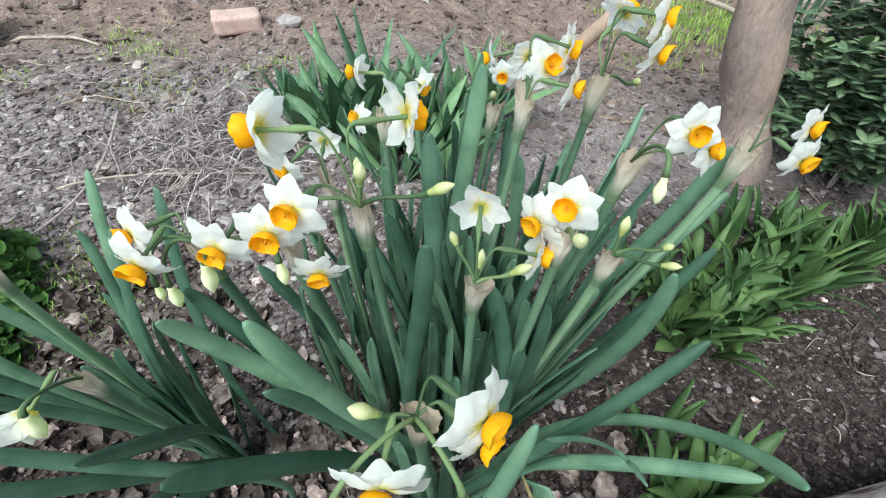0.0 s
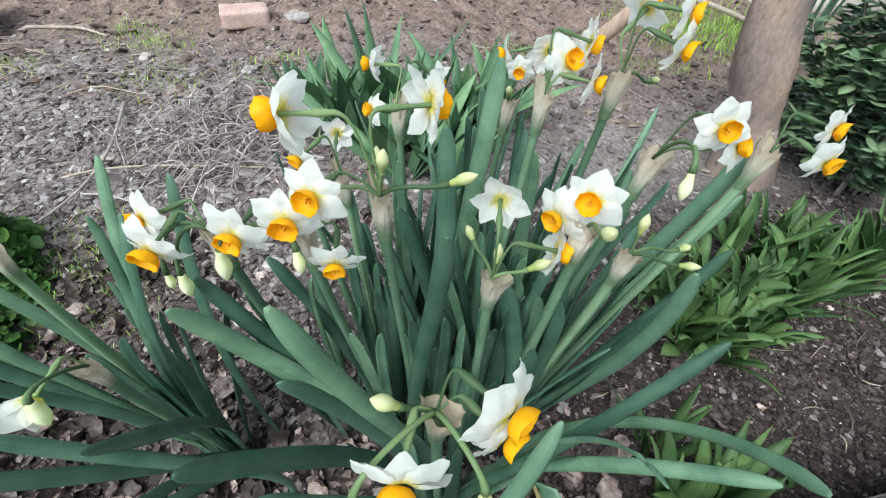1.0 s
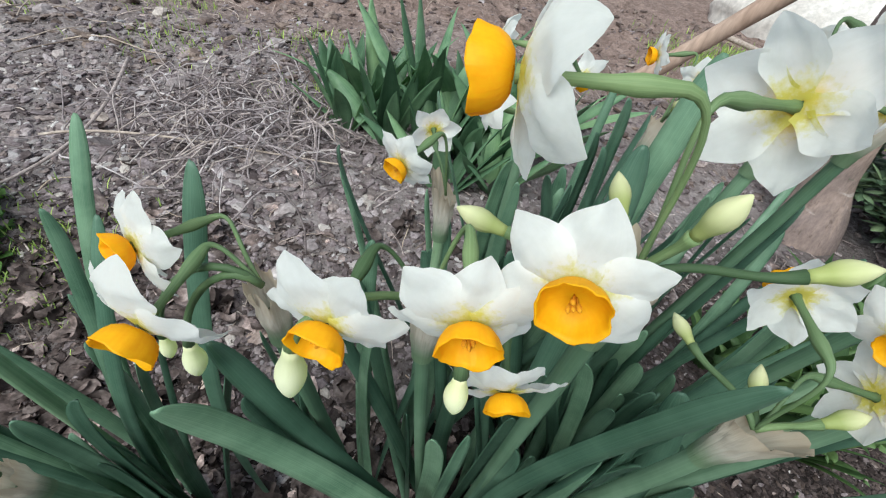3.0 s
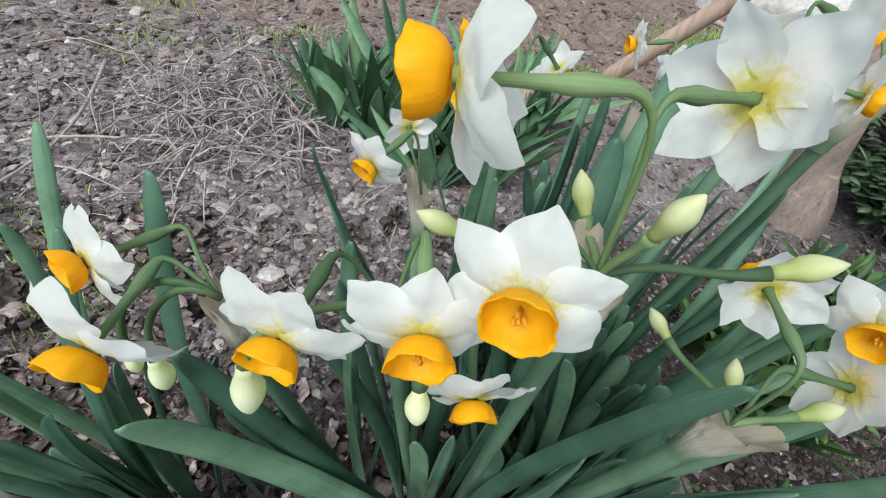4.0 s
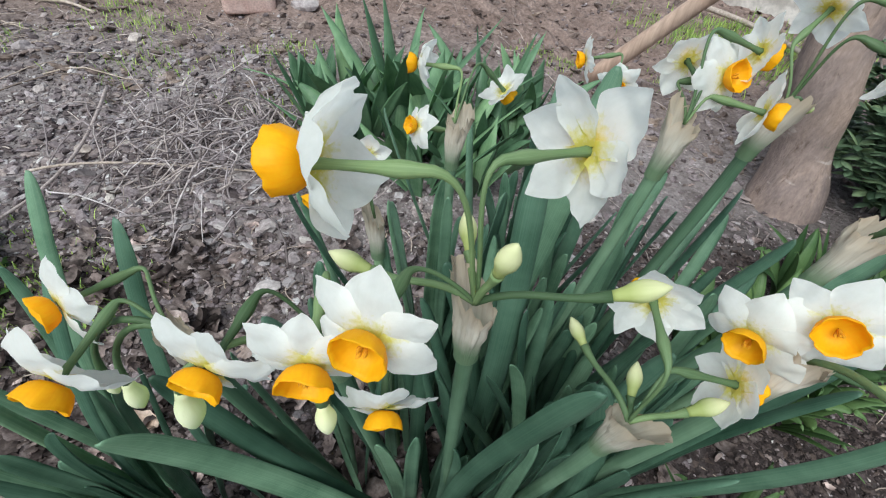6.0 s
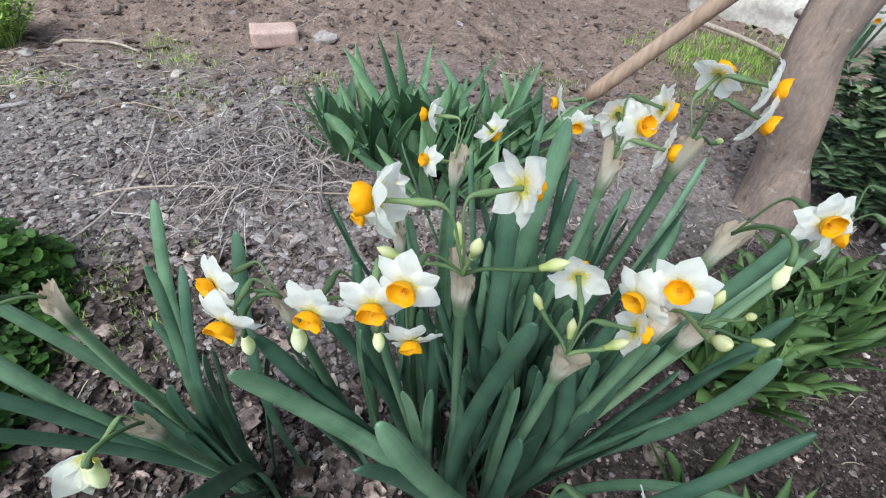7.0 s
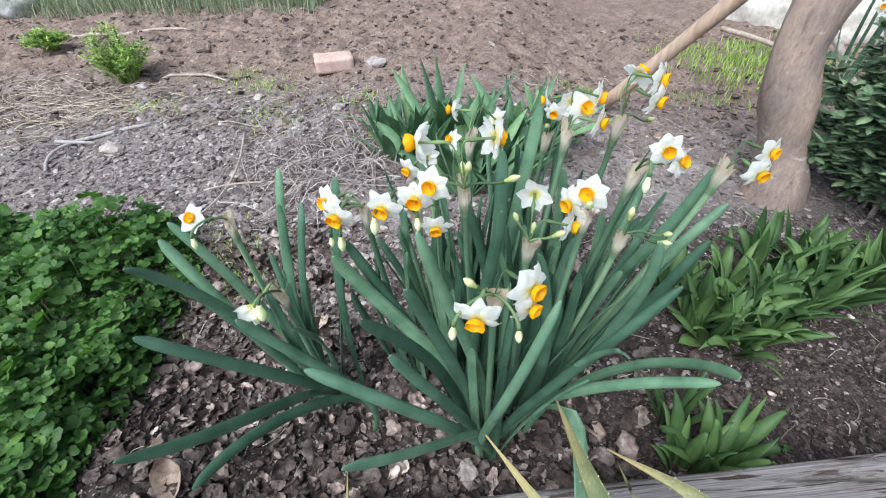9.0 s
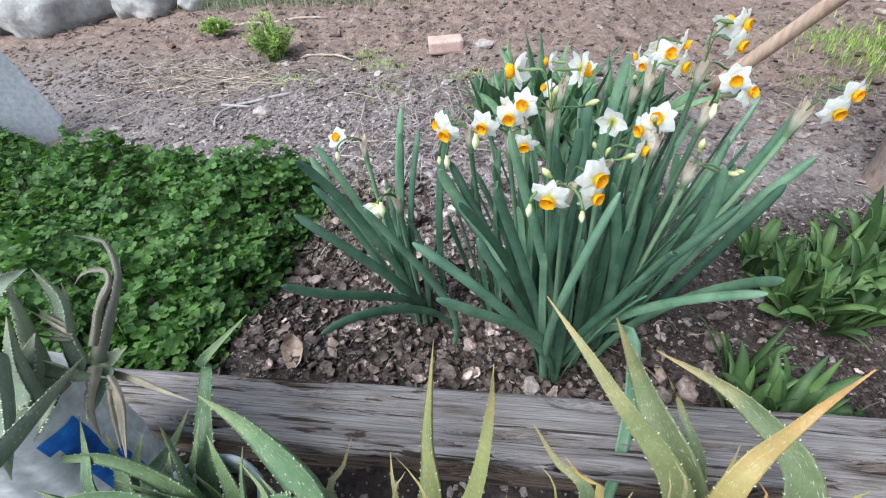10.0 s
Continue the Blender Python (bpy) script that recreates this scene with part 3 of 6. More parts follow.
# ---- tree, pole, slab, rocks, brick ----
def tree_trunk():
    at = (0.945, 1.25, ground_z(0.945, 1.25))
    t = thing("tree", at, "leaning tree trunk with smooth grey-brown bark", "tree")
    pts = np.array([(0.955, 1.25, -0.02), (0.942, 1.26, 0.10), (0.915, 1.27, 0.2), (0.89, 1.27, 0.3), (0.853, 1.27, 0.40), (0.822, 1.275, 0.52), (0.835, 1.28, 0.645), (0.90, 1.30, 0.80), (0.97, 1.33, 1.05), (1.05, 1.38, 1.5)])
    s = np.linspace(0, 1, len(pts))
    u = np.linspace(0, 1, 40)
    fine = np.stack([np.interp(u, s, pts[:, k]) for k in range(3)], 1)
    for _ in range(3):
        fine[1:-1] = (fine[:-2] + 2 * fine[1:-1] + fine[2:]) / 4
    rad = [0.069 + 0.036 * math.exp(-k * 0.22) + 0.006 * math.sin(k * 0.5) for k in range(40)]

    def wob(i, k):
        a = 2 * math.pi * k / 28
        return 1 + 0.10 * noise.noise((math.cos(a) * 1.3, math.sin(a) * 1.3, i * 0.10)) + 0.04 * noise.noise((math.cos(a) * 5, math.sin(a) * 5, i * 0.35))
    child("trunk", to_mesh("trunk", *tube(fine, rad, 28, 1.0, wob)[:2], BARK), t)
    limb = bezier((0.87, 1.31, 0.75), (0.80, 1.33, 0.9), (0.74, 1.4, 1.1), (0.66, 1.5, 1.5), 16)
    child("limb", to_mesh("limb", *tube(limb, np.linspace(0.05, 0.035, 16), 16)[:2], BARK), t)
    return t


tree_trunk()


def wooden_pole():
    a, b = np.array((0.46, 1.74, 0.2)), np.array((0.72, 1.555, 0.575))
    d = unit(b - a)
    pts = [a - d * 0.03 + d * 1.35 * k / 19 + np.array((0.004, 0.003, 0)) * math.sin(k * 0.5) for k in range(20)]
    ob = new("wooden_pole", to_mesh("wooden_pole", *tube(pts, [0.027 + 0.0012 * math.sin(k) for k in range(20)], 14)[:2], POLE_WOOD))
    return tagged(ob, "smooth light brown wooden pole leaning with its foot on soil", "pole")


wooden_pole()


def stick(pts, r, label, material=TWIG, name="stick"):
    n = 14
    p = bezier(*pts, n)
    p = [(q[0], q[1], max(q[2], ground_z(q[0], q[1]) + r * 0.6)) for q in p]
    me = to_mesh(name, *tube(p, [r * (1 - 0.4 * k / n) for k in range(n)], 8)[:2], material)
    return tagged(new(name, me), label, "stick")


stick(((1.45, 2.3, 0.40), (1.5, 2.35, 0.44), (1.5, 2.1, 0.3), (1.5, 1.9, 0.2)), 0.02, "thick grey fallen branch lying on soil")
stick(((1.38, 3.05, 0.2), (1.5, 2.8, 0.2), (1.55, 2.5, 0.2), (1.5, 2.2, 0.2)), 0.016, "pale dry fallen stick lying on soil", STRAW)


def boulder(at, size, seed, material, name="boulder", label="pale rough boulder on soil", category="rock", squash=0.65, detail=3, rough=0.35):
    bm = bmesh.new()
    bmesh.ops.create_icosphere(bm, subdivisions=detail, radius=1.0)
    for v in bm.verts:
        p = v.co.copy()
        k = 1 + rough * noise.noise(p * 1.1 + Vector((seed * 3.7, seed, 1))) + rough * 0.4 * noise.noise(p * 2.9 + Vector((seed, 9, seed)))
        v.co = Vector((p.x * k * size[0], p.y * k * size[1], max(p.z, -0.6) * k * size[2] * squash))
    me = bpy.data.meshes.new(name)
    bm.to_mesh(me)
    bm.free()
    me.polygons.foreach_set("use_smooth", [detail > 2] * len(me.polygons))
    me.materials.append(material)
    ob = new(name, me)
    ob.matrix_basis = Matrix.Translation((at[0], at[1], ground_z(at[0], at[1]) + size[2] * squash * 0.3)) @ Matrix.Rotation(seed * 1.3, 4, "Z")
    return tagged(ob, label, category)


for k, (x, y, s) in enumerate(((-4.6, 2.45, 0.42), (-3.9, 2.75, 0.3), (-5.3, 2.5, 0.5), (-3.5, 2.95, 0.2))):
    tagged(boulder((x, y), (s, s * 0.8, s * 0.9), k + 1, ROCK, detail=4), group="boulders at the far edge")
boulder((2.25, 3.35), (0.75, 0.55, 0.45), 7, CREAM, label="large cream-white boulder behind the tree", detail=4, rough=0.2)
boulder((3.3, 3.6), (0.8, 0.6, 0.5), 8, CREAM, label="large cream-white boulder behind the tree", detail=4, rough=0.2)


def stone_slab():
    """A grey slab standing on edge, its upper edge sloping."""
    bm = bmesh.new()
    prof = [(0, -0.06), (0.08, 0.075), (0.05, 0.26), (0.02, 0.42), (-0.1, 0.75), (-0.6, 0.8), (-0.65, -0.06)]
    front = [bm.verts.new((x, 0.0, z)) for x, z in prof]
    back = [bm.verts.new((x, 0.07, z)) for x, z in prof]
    bm.faces.new(front)
    bm.faces.new(back[::-1])
    for k in range(7):
        bm.faces.new((front[k], back[k], back[(k + 1) % 7], front[(k + 1) % 7]))
    bmesh.ops.bevel(bm, geom=bm.edges[:], offset=0.012, segments=3, affect="EDGES", profile=0.6)
    bmesh.ops.recalc_face_normals(bm, faces=bm.faces[:])
    me = bpy.data.meshes.new("stone_slab")
    bm.to_mesh(me)
    bm.free()
    me.materials.append(SLAB)
    ob = new("stone_slab", me)
    ob.matrix_basis = Matrix.Translation((-2.46, 0.837, ground_z(-2.46, 0.837))) @ Matrix.Rotation(radians(65.5), 4, "Z")
    return tagged(ob, "smooth grey stone slab standing on edge beside the clover", "slab")


stone_slab()


def brick():
    bm = bmesh.new()
    bmesh.ops.create_cube(bm, size=1.0)
    for v in bm.verts:
        v.co = Vector((v.co.x * 0.185, v.co.y * 0.125, v.co.z * 0.064))
    bmesh.ops.subdivide_edges(bm, edges=bm.edges[:], cuts=7, use_grid_fill=True)
    for v in bm.verts:
        c = Vector((abs(v.co.x) / 0.0925, abs(v.co.y) / 0.0625, abs(v.co.z) / 0.032))
        near = sum(1 for k in c if k > 0.97)
        chip = max(0, noise.noise(v.co * 22)) * (0.010 if near > 1 else 0.002)
        v.co -= v.co.normalized() * (chip + (0.004 if near > 1 else 0)) + Vector((noise.noise(v.co * 60), noise.noise(v.co * 61), noise.noise(v.co * 62))) * 0.0012
    me = bpy.data.meshes.new("brick")
    bm.to_mesh(me)
    bm.free()
    me.polygons.foreach_set("use_smooth", [True] * len(me.polygons))
    me.materials.append(BRICK)
    ob = new("brick", me)
    ob.matrix_basis = Matrix.Translation((-0.82, 1.97, ground_z(-0.82, 1.97) + 0.026)) @ Matrix.Rotation(radians(22), 4, "Z") @ Matrix.Rotation(radians(4), 4, "X")
    return tagged(ob, "worn pink-red clay brick lying on soil", "brick")


brick()


# ---- narcissus ----
def petal_mesh(variant, narrow):
    rnd = random.Random(variant * 7 + narrow)
    droop, cup, tw = rnd.uniform(-0.07, 0.05), rnd.uniform(0.05, 0.14), rnd.uniform(-0.3, 0.3)
    n = 18
    pts = []
    for k in range(n):
        s = k / (n - 1)
        pts.append((0.035 + 0.49 * s, 0.012 * math.sin(3 * s + variant), -0.014 + cup * s - (cup + 0.03 - droop) * s * s))
    wid = (0.37 if narrow else 0.46) * rnd.uniform(0.92, 1.06)

    def shape(s):
        k = min(1.0, s / 0.46)
        body = 0.46 + 0.54 * k * k * (3 - 2 * k)
        end = max(0.0, (s - 0.42) / 0.58)
        return max(0.03, body * (1 - 0.97 * end ** 1.9))
    v, f, u = blade(pts, wid, (0, 0, -1), shape, fold=0.26, thick=0.011, twist=tw * 0.5, cross=9)
    v = [p + np.array((0, 0, (0.040 * noise.noise((p[0] * 7 + variant * 3, p[1] * 9, narrow)) + 0.014 * noise.noise((p[0] * 9 + variant, p[1] * 26, narrow + 5))) * min(1.0, p[0] * 3))) for p in v]
    keep = {i: n for n, i in enumerate(i for i in range(len(v)) if i % 18 < 9)}
    sheet = [tuple(keep[i] for i in q) for q in f if all(i in keep for i in q)]
    return to_mesh("petal", [v[i] for i in keep], sheet, PETAL, [u[i] for i in keep])


PETALS = [[petal_mesh(k, w) for k in range(9)] for w in (0, 1)]


def corona_mesh(variant):
    rnd = random.Random(variant + 40)
    sides, prof = 36, [(0.04, 0.0), (0.10, 0.008), (0.148, 0.04), (0.176, 0.085), (0.188, 0.125), (0.193, 0.155), (0.195, 0.165), (0.188, 0.166), (0.178, 0.127), (0.164, 0.088), (0.136, 0.046), (0.09, 0.020), (0.02, 0.014)]
    verts, uvs, faces = [], [], []
    for j, (r, z) in enumerate(prof):
        edge = max(0.0, (z - 0.04) / 0.15)
        for k in range(sides):
            a = 2 * math.pi * k / sides
            frill = 1 + edge * (0.10 * abs(math.sin(3 * a + variant)) - 0.06 + 0.045 * math.sin(11 * a + 2 * variant) + 0.025 * rnd.uniform(-1, 1))
            rr = r * frill
            verts.append((rr * math.cos(a), rr * math.sin(a), z * (1 + edge * (0.10 * math.sin(3 * a + variant * 2) + 0.07 * abs(math.sin(3 * a + variant))))))
            uvs.append((k / sides * 3, j / 12))
    for j in range(len(prof) - 1):
        for k in range(sides):
            k2 = (k + 1) % sides
            faces.append((j * sides + k, j * sides + k2, (j + 1) * sides + k2, (j + 1) * sides + k))
    faces.append(tuple((len(prof) - 1) * sides + k for k in range(sides)))
    return to_mesh("corona", verts, faces, CORONA, uvs)


CORONAS = [corona_mesh(k) for k in range(4)]


def stamen_mesh():
    p = bezier((0.012, 0, 0.02), (0.02, 0, 0.06), (0.03, 0, 0.09), (0.034, 0, 0.13), 7)
    v, f, u = tube(p, (0.006, 0.006, 0.008, 0.013, 0.016, 0.014, 0.004), 6)
    return to_mesh("stamen", v, f, ANTHER, u)


def pistil_mesh():
    v, f, u = tube([(0, 0, 0.02 + 0.02 * k) for k in range(7)], (0.007, 0.007, 0.007, 0.007, 0.009, 0.015, 0.006), 6)
    return to_mesh("pistil", v, f, ANTHER, u)


STAMEN, PISTIL = stamen_mesh(), pistil_mesh()


def aim(at, axis, scale, spin):
    """A pose whose z is axis; spin is counted from the direction that points most upwards."""
    z = Vector(axis).normalized()
    x = (Vector((0, 0, 1)) - z * z.z).normalized()
    q = Matrix((x, z.cross(x), z)).transposed().to_4x4()
    return Matrix.Translation(at) @ q @ Matrix.Rotation(spin, 4, "Z") @ Matrix.Diagonal((scale, scale, scale, 1))


def flower(plant, top, up, rnd, x, y, z, ax, ay, az, size, reflex=0.2, closed=0.0, spin=None):
    """One flower: its stalk with ovary and tube is the part; six petals, the cup and the stamens are its own parts."""
    at, axis = np.array((x, y, z)), unit((ax, ay, az))
    back = at - axis * size * 0.42
    ovary = back - axis * 0.011
    reach = np.linalg.norm(ovary - top)
    stalk = bezier(top, top + unit(unit(ovary - top) * 0.7 + up * 0.5) * reach * 0.48, ovary - axis * min(reach * 0.30, 0.018) + np.array((0, 0, 0.04 * reach)), ovary, 14)
    pts = list(stalk) + [ovary + axis * q for q in (0.003, 0.006, 0.009, 0.012)] + [back + (at - back) * q for q in (0.3, 0.6, 0.85, 0.97)]
    rad = [0.00095] * 10 + [0.0011, 0.0014, 0.0018, 0.0021] + [0.0026, 0.0028, 0.0025, 0.0020] + [0.0017, 0.0016, 0.0019, 0.0025]
    f = child("flower", to_mesh("flower", *tube(pts, rad, 8)[:2], PEDICEL, tube(pts, rad, 8)[2]), plant, label="white flower with an orange cup on a green stalk")
    spin = rnd.uniform(0, 2) if spin is None else spin
    for k in range(6):
        w = k % 2
        lean = rnd.uniform(0.3, 1.3) * reflex + rnd.uniform(-0.08, 0.08) - closed
        m = aim(at - axis * size * 0.012 * w, axis, size * rnd.uniform(0.94, 1.08), spin + math.pi / 3 * k + rnd.uniform(-0.09, 0.09)) @ Matrix.Rotation(lean, 4, "Y") @ Matrix.Rotation(rnd.uniform(-0.2, 0.2), 4, "X")
        child("petal", PETALS[w][rnd.randrange(9)], f, m)
    cup = CORONAS[rnd.randrange(4)]
    if closed > 0.9:
        return f
    child("corona", cup, f, aim(at, axis, size * 0.97, spin), "orange cup")
    for k in range(3):
        child("stamen", STAMEN, f, aim(at, axis, size, spin + 2.1 * k + 0.4))
    child("pistil", PISTIL, f, aim(at, axis, size, spin))
    return f


def bud(plant, top, up, rnd, x, y, z, hang, size=0.0195):
    """A closed bud on its stalk; hang 0: it points away from the sheath, 1: it hangs."""
    size = size * (1.06 if hang else 1.0) * rnd.uniform(0.9, 1.08)
    at = np.array((x, y, z))
    away = unit(at - top)
    axis = unit(away * (1 - hang) + np.array((0.1 * away[0], 0.1 * away[1], -1)) * hang + np.array((0, 0, 0.15)))
    a0 = at - axis * size * 0.5
    reach = np.linalg.norm(a0 - top)
    stalk = bezier(top, top + unit(away * 0.7 + up * (0.4 + hang)) * reach * 0.45, a0 - axis * reach * 0.4, a0, 12)
    v, f, u = tube(stalk, [0.0016] * 9 + [0.0018, 0.0022, 0.0027], 8)
    st = child("bud_stalk", to_mesh("bud_stalk", v, f, PEDICEL, u), plant)
    prof = (0.50, 0.58, 0.68, 0.86, 1.0, 1.02, 0.93, 0.73, 0.45, 0.10)
    v, f, u = tube([a0 + axis * size * k / 9 for k in range(10)], [q * size * (0.195 if hang else 0.21) for q in prof], 18, 1.0, lambda i, k: 1 + 0.055 * math.cos(2 * math.pi * k / 6 + 0.12 * i) * (1 if 2 < i < 9 else 0.3))
    child("bud", to_mesh("bud", v, f, BUD_PALE if hang else BUD, u), st, label="creamy white swelling bud" if hang else "pale yellow-green closed bud")


def stem_and_sheath(plant, base, top, rnd, up, width=0.0042):
    mid = base + (top - base) * 0.5 + np.array((rnd.uniform(-0.012, 0.012), rnd.uniform(-0.008, 0.012), 0.0))
    low = top - up * 0.048
    pts = bezier(base, base * 0.5 + mid * 0.5 + np.array((0, 0, 0.04)), low - up * 0.12, low, 22)
    v, f, u = tube(list(pts) + [low + up * 0.02], [width * 1.15 - width * 0.25 * k / 22 for k in range(23)], 10, 0.72)
    st = child("flower_stem", to_mesh("flower_stem", v, f, NARC_STEM, u), plant)
    n, sides = 22, 36
    s, flap, torn = rnd.uniform(0, 50), rnd.uniform(0, 6.28), rnd.uniform(0.007, 0.014)
    swell = 0.12 + 0.5 * hash_of(top)
    tang = unit(up)
    ref = unit(np.cross(tang, (0.3, 0.2, 0.9)))
    oth = np.cross(tang, ref)
    v, u = [], []
    for i in range(n):
        q = i / (n - 1)
        for k in range(sides):
            a = 2 * math.pi * k / sides
            open_ = 0.5 + 0.5 * math.cos(a - flap)
            crease = 0.62 * noise.noise((math.cos(a) * 2.2 + s, math.sin(a) * 2.2, q * 2.0)) + 0.50 * noise.noise((math.cos(a) * 5, math.sin(a) * 5 + s, q * 3.0)) + 0.26 * noise.noise((math.cos(a) * 15, math.sin(a) * 15 + s, q * 6.0))
            r = width * (0.92 + 0.10 * swell + 0.62 * q ** 1.5 + 0.30 * q * q * open_) * (1 + 0.5 * crease * min(1, q * 1.5))
            high = 0.046 * q + max(0.0, q - 0.6) * 2.5 * torn * (open_ ** 2 - 0.35 + 0.8 * noise.noise((math.cos(a) * 4 + s, math.sin(a) * 4, 1)))
            bend = ref * math.cos(flap) + oth * math.sin(flap)
            v.append(low + tang * high + (ref * math.cos(a) + oth * math.sin(a) * (1 - 0.45 * q)) * r + bend * 0.005 * q * q * open_)
            u.append((3 * k / sides, q))
    f = [(i * sides + k, i * sides + (k + 1) % sides, (i + 1) * sides + (k + 1) % sides, (i + 1) * sides + k) for i in range(n - 1) for k in range(sides)]
    child("spathe", to_mesh("spathe", v, f, SPATHE, u), st, label="dry papery sheath, greyish white and translucent")
    return st


def strap_leaf(plant, base, tip, arch, rnd, width=0.022, name="leaf", material=None, shape=strap, twist=0.5, fold=0.35, thick=0.0022):
    base, tip = np.array(base, float), np.array(tip, float)
    d = tip - base
    out = unit((d[0], d[1], 0.0)) if math.hypot(d[0], d[1]) > 0.01 else unit((rnd.uniform(-1, 1), rnd.uniform(-1, 1), 0))
    length = np.linalg.norm(d)
    b = base + d * 0.30 + np.array((0, 0, arch * 0.9)) - out * arch * 0.25
    c = base + d * 0.70 + np.array((0, 0, arch * 1.1)) + out * arch * 0.1
    pts = bezier(base, b, c, tip, 400)[[round(399 * (1 - (1 - q / 19) ** 1.7)) for q in range(20)]]
    bend = np.array((rnd.uniform(-1, 1), rnd.uniform(-1, 1), 0)) * 0.02 * length
    pts = [p + bend * math.sin(math.pi * k / 19) for k, p in enumerate(pts)]
    v, f, u = blade(pts, width, out + np.array((0, 0, 0.05)), shape, fold, thick, rnd.uniform(-twist, twist))
    u = [(p[0] + 3.7 * (hash_of(tip)), p[1]) for p in u]
    return child(name, to_mesh(name, v, f, material or NARC_LEAF, u), plant)


def shaped_leaf(plant, rnd, base, low, high, tip, width, face=0.3):
    """A strap leaf along four guiding points; its under side turns outwards and away from the path (face: how far outwards)."""
    pts = bezier(base, low, high, tip, 400)[[round(399 * (1 - (1 - q / 25) ** 1.7)) for q in range(26)]]
    d = np.array(tip) - np.array(base)
    out = unit(face * unit((d[0], d[1], 0.0)) + np.array((rnd.uniform(-0.25, 0.25), 0.8, -0.6)))
    v, f, u = blade(pts, width, out, strap, 0.42, 0.0020, rnd.uniform(-0.3, 0.3), 7)
    u = [(p[0] + 3.7 * hash_of(tip), p[1]) for p in u]
    return child("leaf", to_mesh("leaf", v, f, NARC_LEAF, u), plant)


def hash_of(p):
    return abs(math.sin(p[0] * 127.1 + p[1] * 311.7 + p[2] * 74.7)) % 1.0


def narcissus(x, y, label, top=None, flowers=(), buds=(), extra=7, seed=1, spread=0.20, tall=0.48, width=0.0062, wide=1.0, leaves=()):
    """One narcissus: shaped leaves, further leaves round the base, and a stem with its flowers and buds."""
    rnd = random.Random(seed)
    base = np.array((x, y, ground_z(x, y) - 0.01))
    p = thing("narcissus", base, label, "flower", "narcissus plants in the bed")
    if top is not None:
        top = np.array(top, float)
        up = unit(unit(top - base) + np.array((0, 0, 0.25)))
        stem_and_sheath(p, base, top, rnd, up, width)
        for f in flowers:
            flower(p, top - up * 0.006, up, rnd, *f)
        for b in buds:
            bud(p, top - up * 0.006, up, rnd, *b)
    for leaf in leaves:
        shaped_leaf(p, rnd, *leaf)
    for k in range(extra):
        a = 2 * math.pi * (k + rnd.uniform(-0.3, 0.3)) / max(1, extra) + seed
        h = tall * rnd.uniform(0.72, 1.05)
        r = spread * rnd.uniform(0.2, 1.0) * h / 0.46
        r *= 0.3 if math.sin(a) < -0.35 else 1.0
        tip = base + np.array((r * math.cos(a), r * math.sin(a) - 0.02, h * math.sqrt(max(0.3, 1 - (r / h) ** 2))))
        strap_leaf(p, base + np.array((0.02 * math.cos(a), 0.02 * math.sin(a), 0)), tip, rnd.uniform(0.0, 0.05), rnd, rnd.uniform(0.012, 0.021) * wide, twist=0.9)
    return p




def hanging_leaf(plant):
    pts = through_points(((0.03, 0.315, 0.0), (0.09, 0.30, 0.16), (0.137, 0.245, 0.235), (0.155, 0.19, 0.17), (0.152, 0.10, 0.10), (0.142, 0.045, 0.0), (0.135, 0.035, -0.04)), 22)
    v, f, u = blade(pts, 0.024, (0.3, -1.0, 0.6), strap, 0.3, 0.0022)
    child("leaf", to_mesh("leaf", v, f, NARC_LEAF, u), plant)
hanging_leaf(narcissus(0.012, 0.292, "narcissus with drooping white flowers beside the timber", (0.005, 0.194, 0.547),
          flowers=((-0.011, 0.157, 0.544, -0.15, -0.99, -0.28, 0.052, 0.25, 0, 0.95), (0.042, 0.181, 0.567, 0.75, -0.67, -0.04, 0.052, 0.28, 0, 0.45), (0.043, 0.182, 0.540, 0.76, -0.63, -0.16, 0.046, 0.28),),
          buds=((-0.020, 0.187, 0.565, 0), (-0.034, 0.151, 0.529, 1), (0.031, 0.157, 0.525, 1),),
          leaves=(((0.017, 0.307, -0.02), (0.009, 0.333, 0.175), (-0.202, 0.343, 0.368), (-0.215, 0.299, 0.49), 0.024),
                  ((0.015, 0.299, -0.02), (0.01, 0.329, 0.212), (-0.026, 0.215, 0.418), (-0.075, 0.211, 0.607), 0.0165),
                  ((0.008, 0.297, -0.02), (-0.019, 0.315, 0.175), (-0.073, 0.278, 0.355), (-0.098, 0.227, 0.51), 0.02),
                  ((-0.01, 0.296, -0.02), (-0.043, 0.313, 0.182), (-0.065, 0.241, 0.378), (-0.136, 0.168, 0.515), 0.0195),
                  ((0.018, 0.297, -0.02), (0.018, 0.273, 0.176), (-0.046, 0.117, 0.336), (-0.131, 0.048, 0.442), 0.018),
                  ((0.025, 0.287, -0.02), (0.016, 0.235, 0.162), (-0.085, 0.153, 0.363), (-0.21, 0.151, 0.442), 0.019),
                  ((0.012, 0.292, -0.02), (-0.009, 0.271, 0.151), (-0.073, 0.205, 0.318), (-0.112, 0.175, 0.451), 0.018),
                  ((0.001, 0.306, -0.02), (-0.06, 0.373, 0.196), (-0.002, 0.343, 0.383), (0.009, 0.295, 0.58), 0.019),
                  ((0.007, 0.293, -0.02), (0.039, 0.275, 0.172), (0.134, 0.248, 0.356), (0.23, 0.279, 0.494), 0.016),
                  ((0.005, 0.282, -0.02), (-0.013, 0.239, 0.182), (0.011, 0.112, 0.387), (0.071, 0.188, 0.548), 0.014),),
          extra=6, seed=3, wide=1.12))
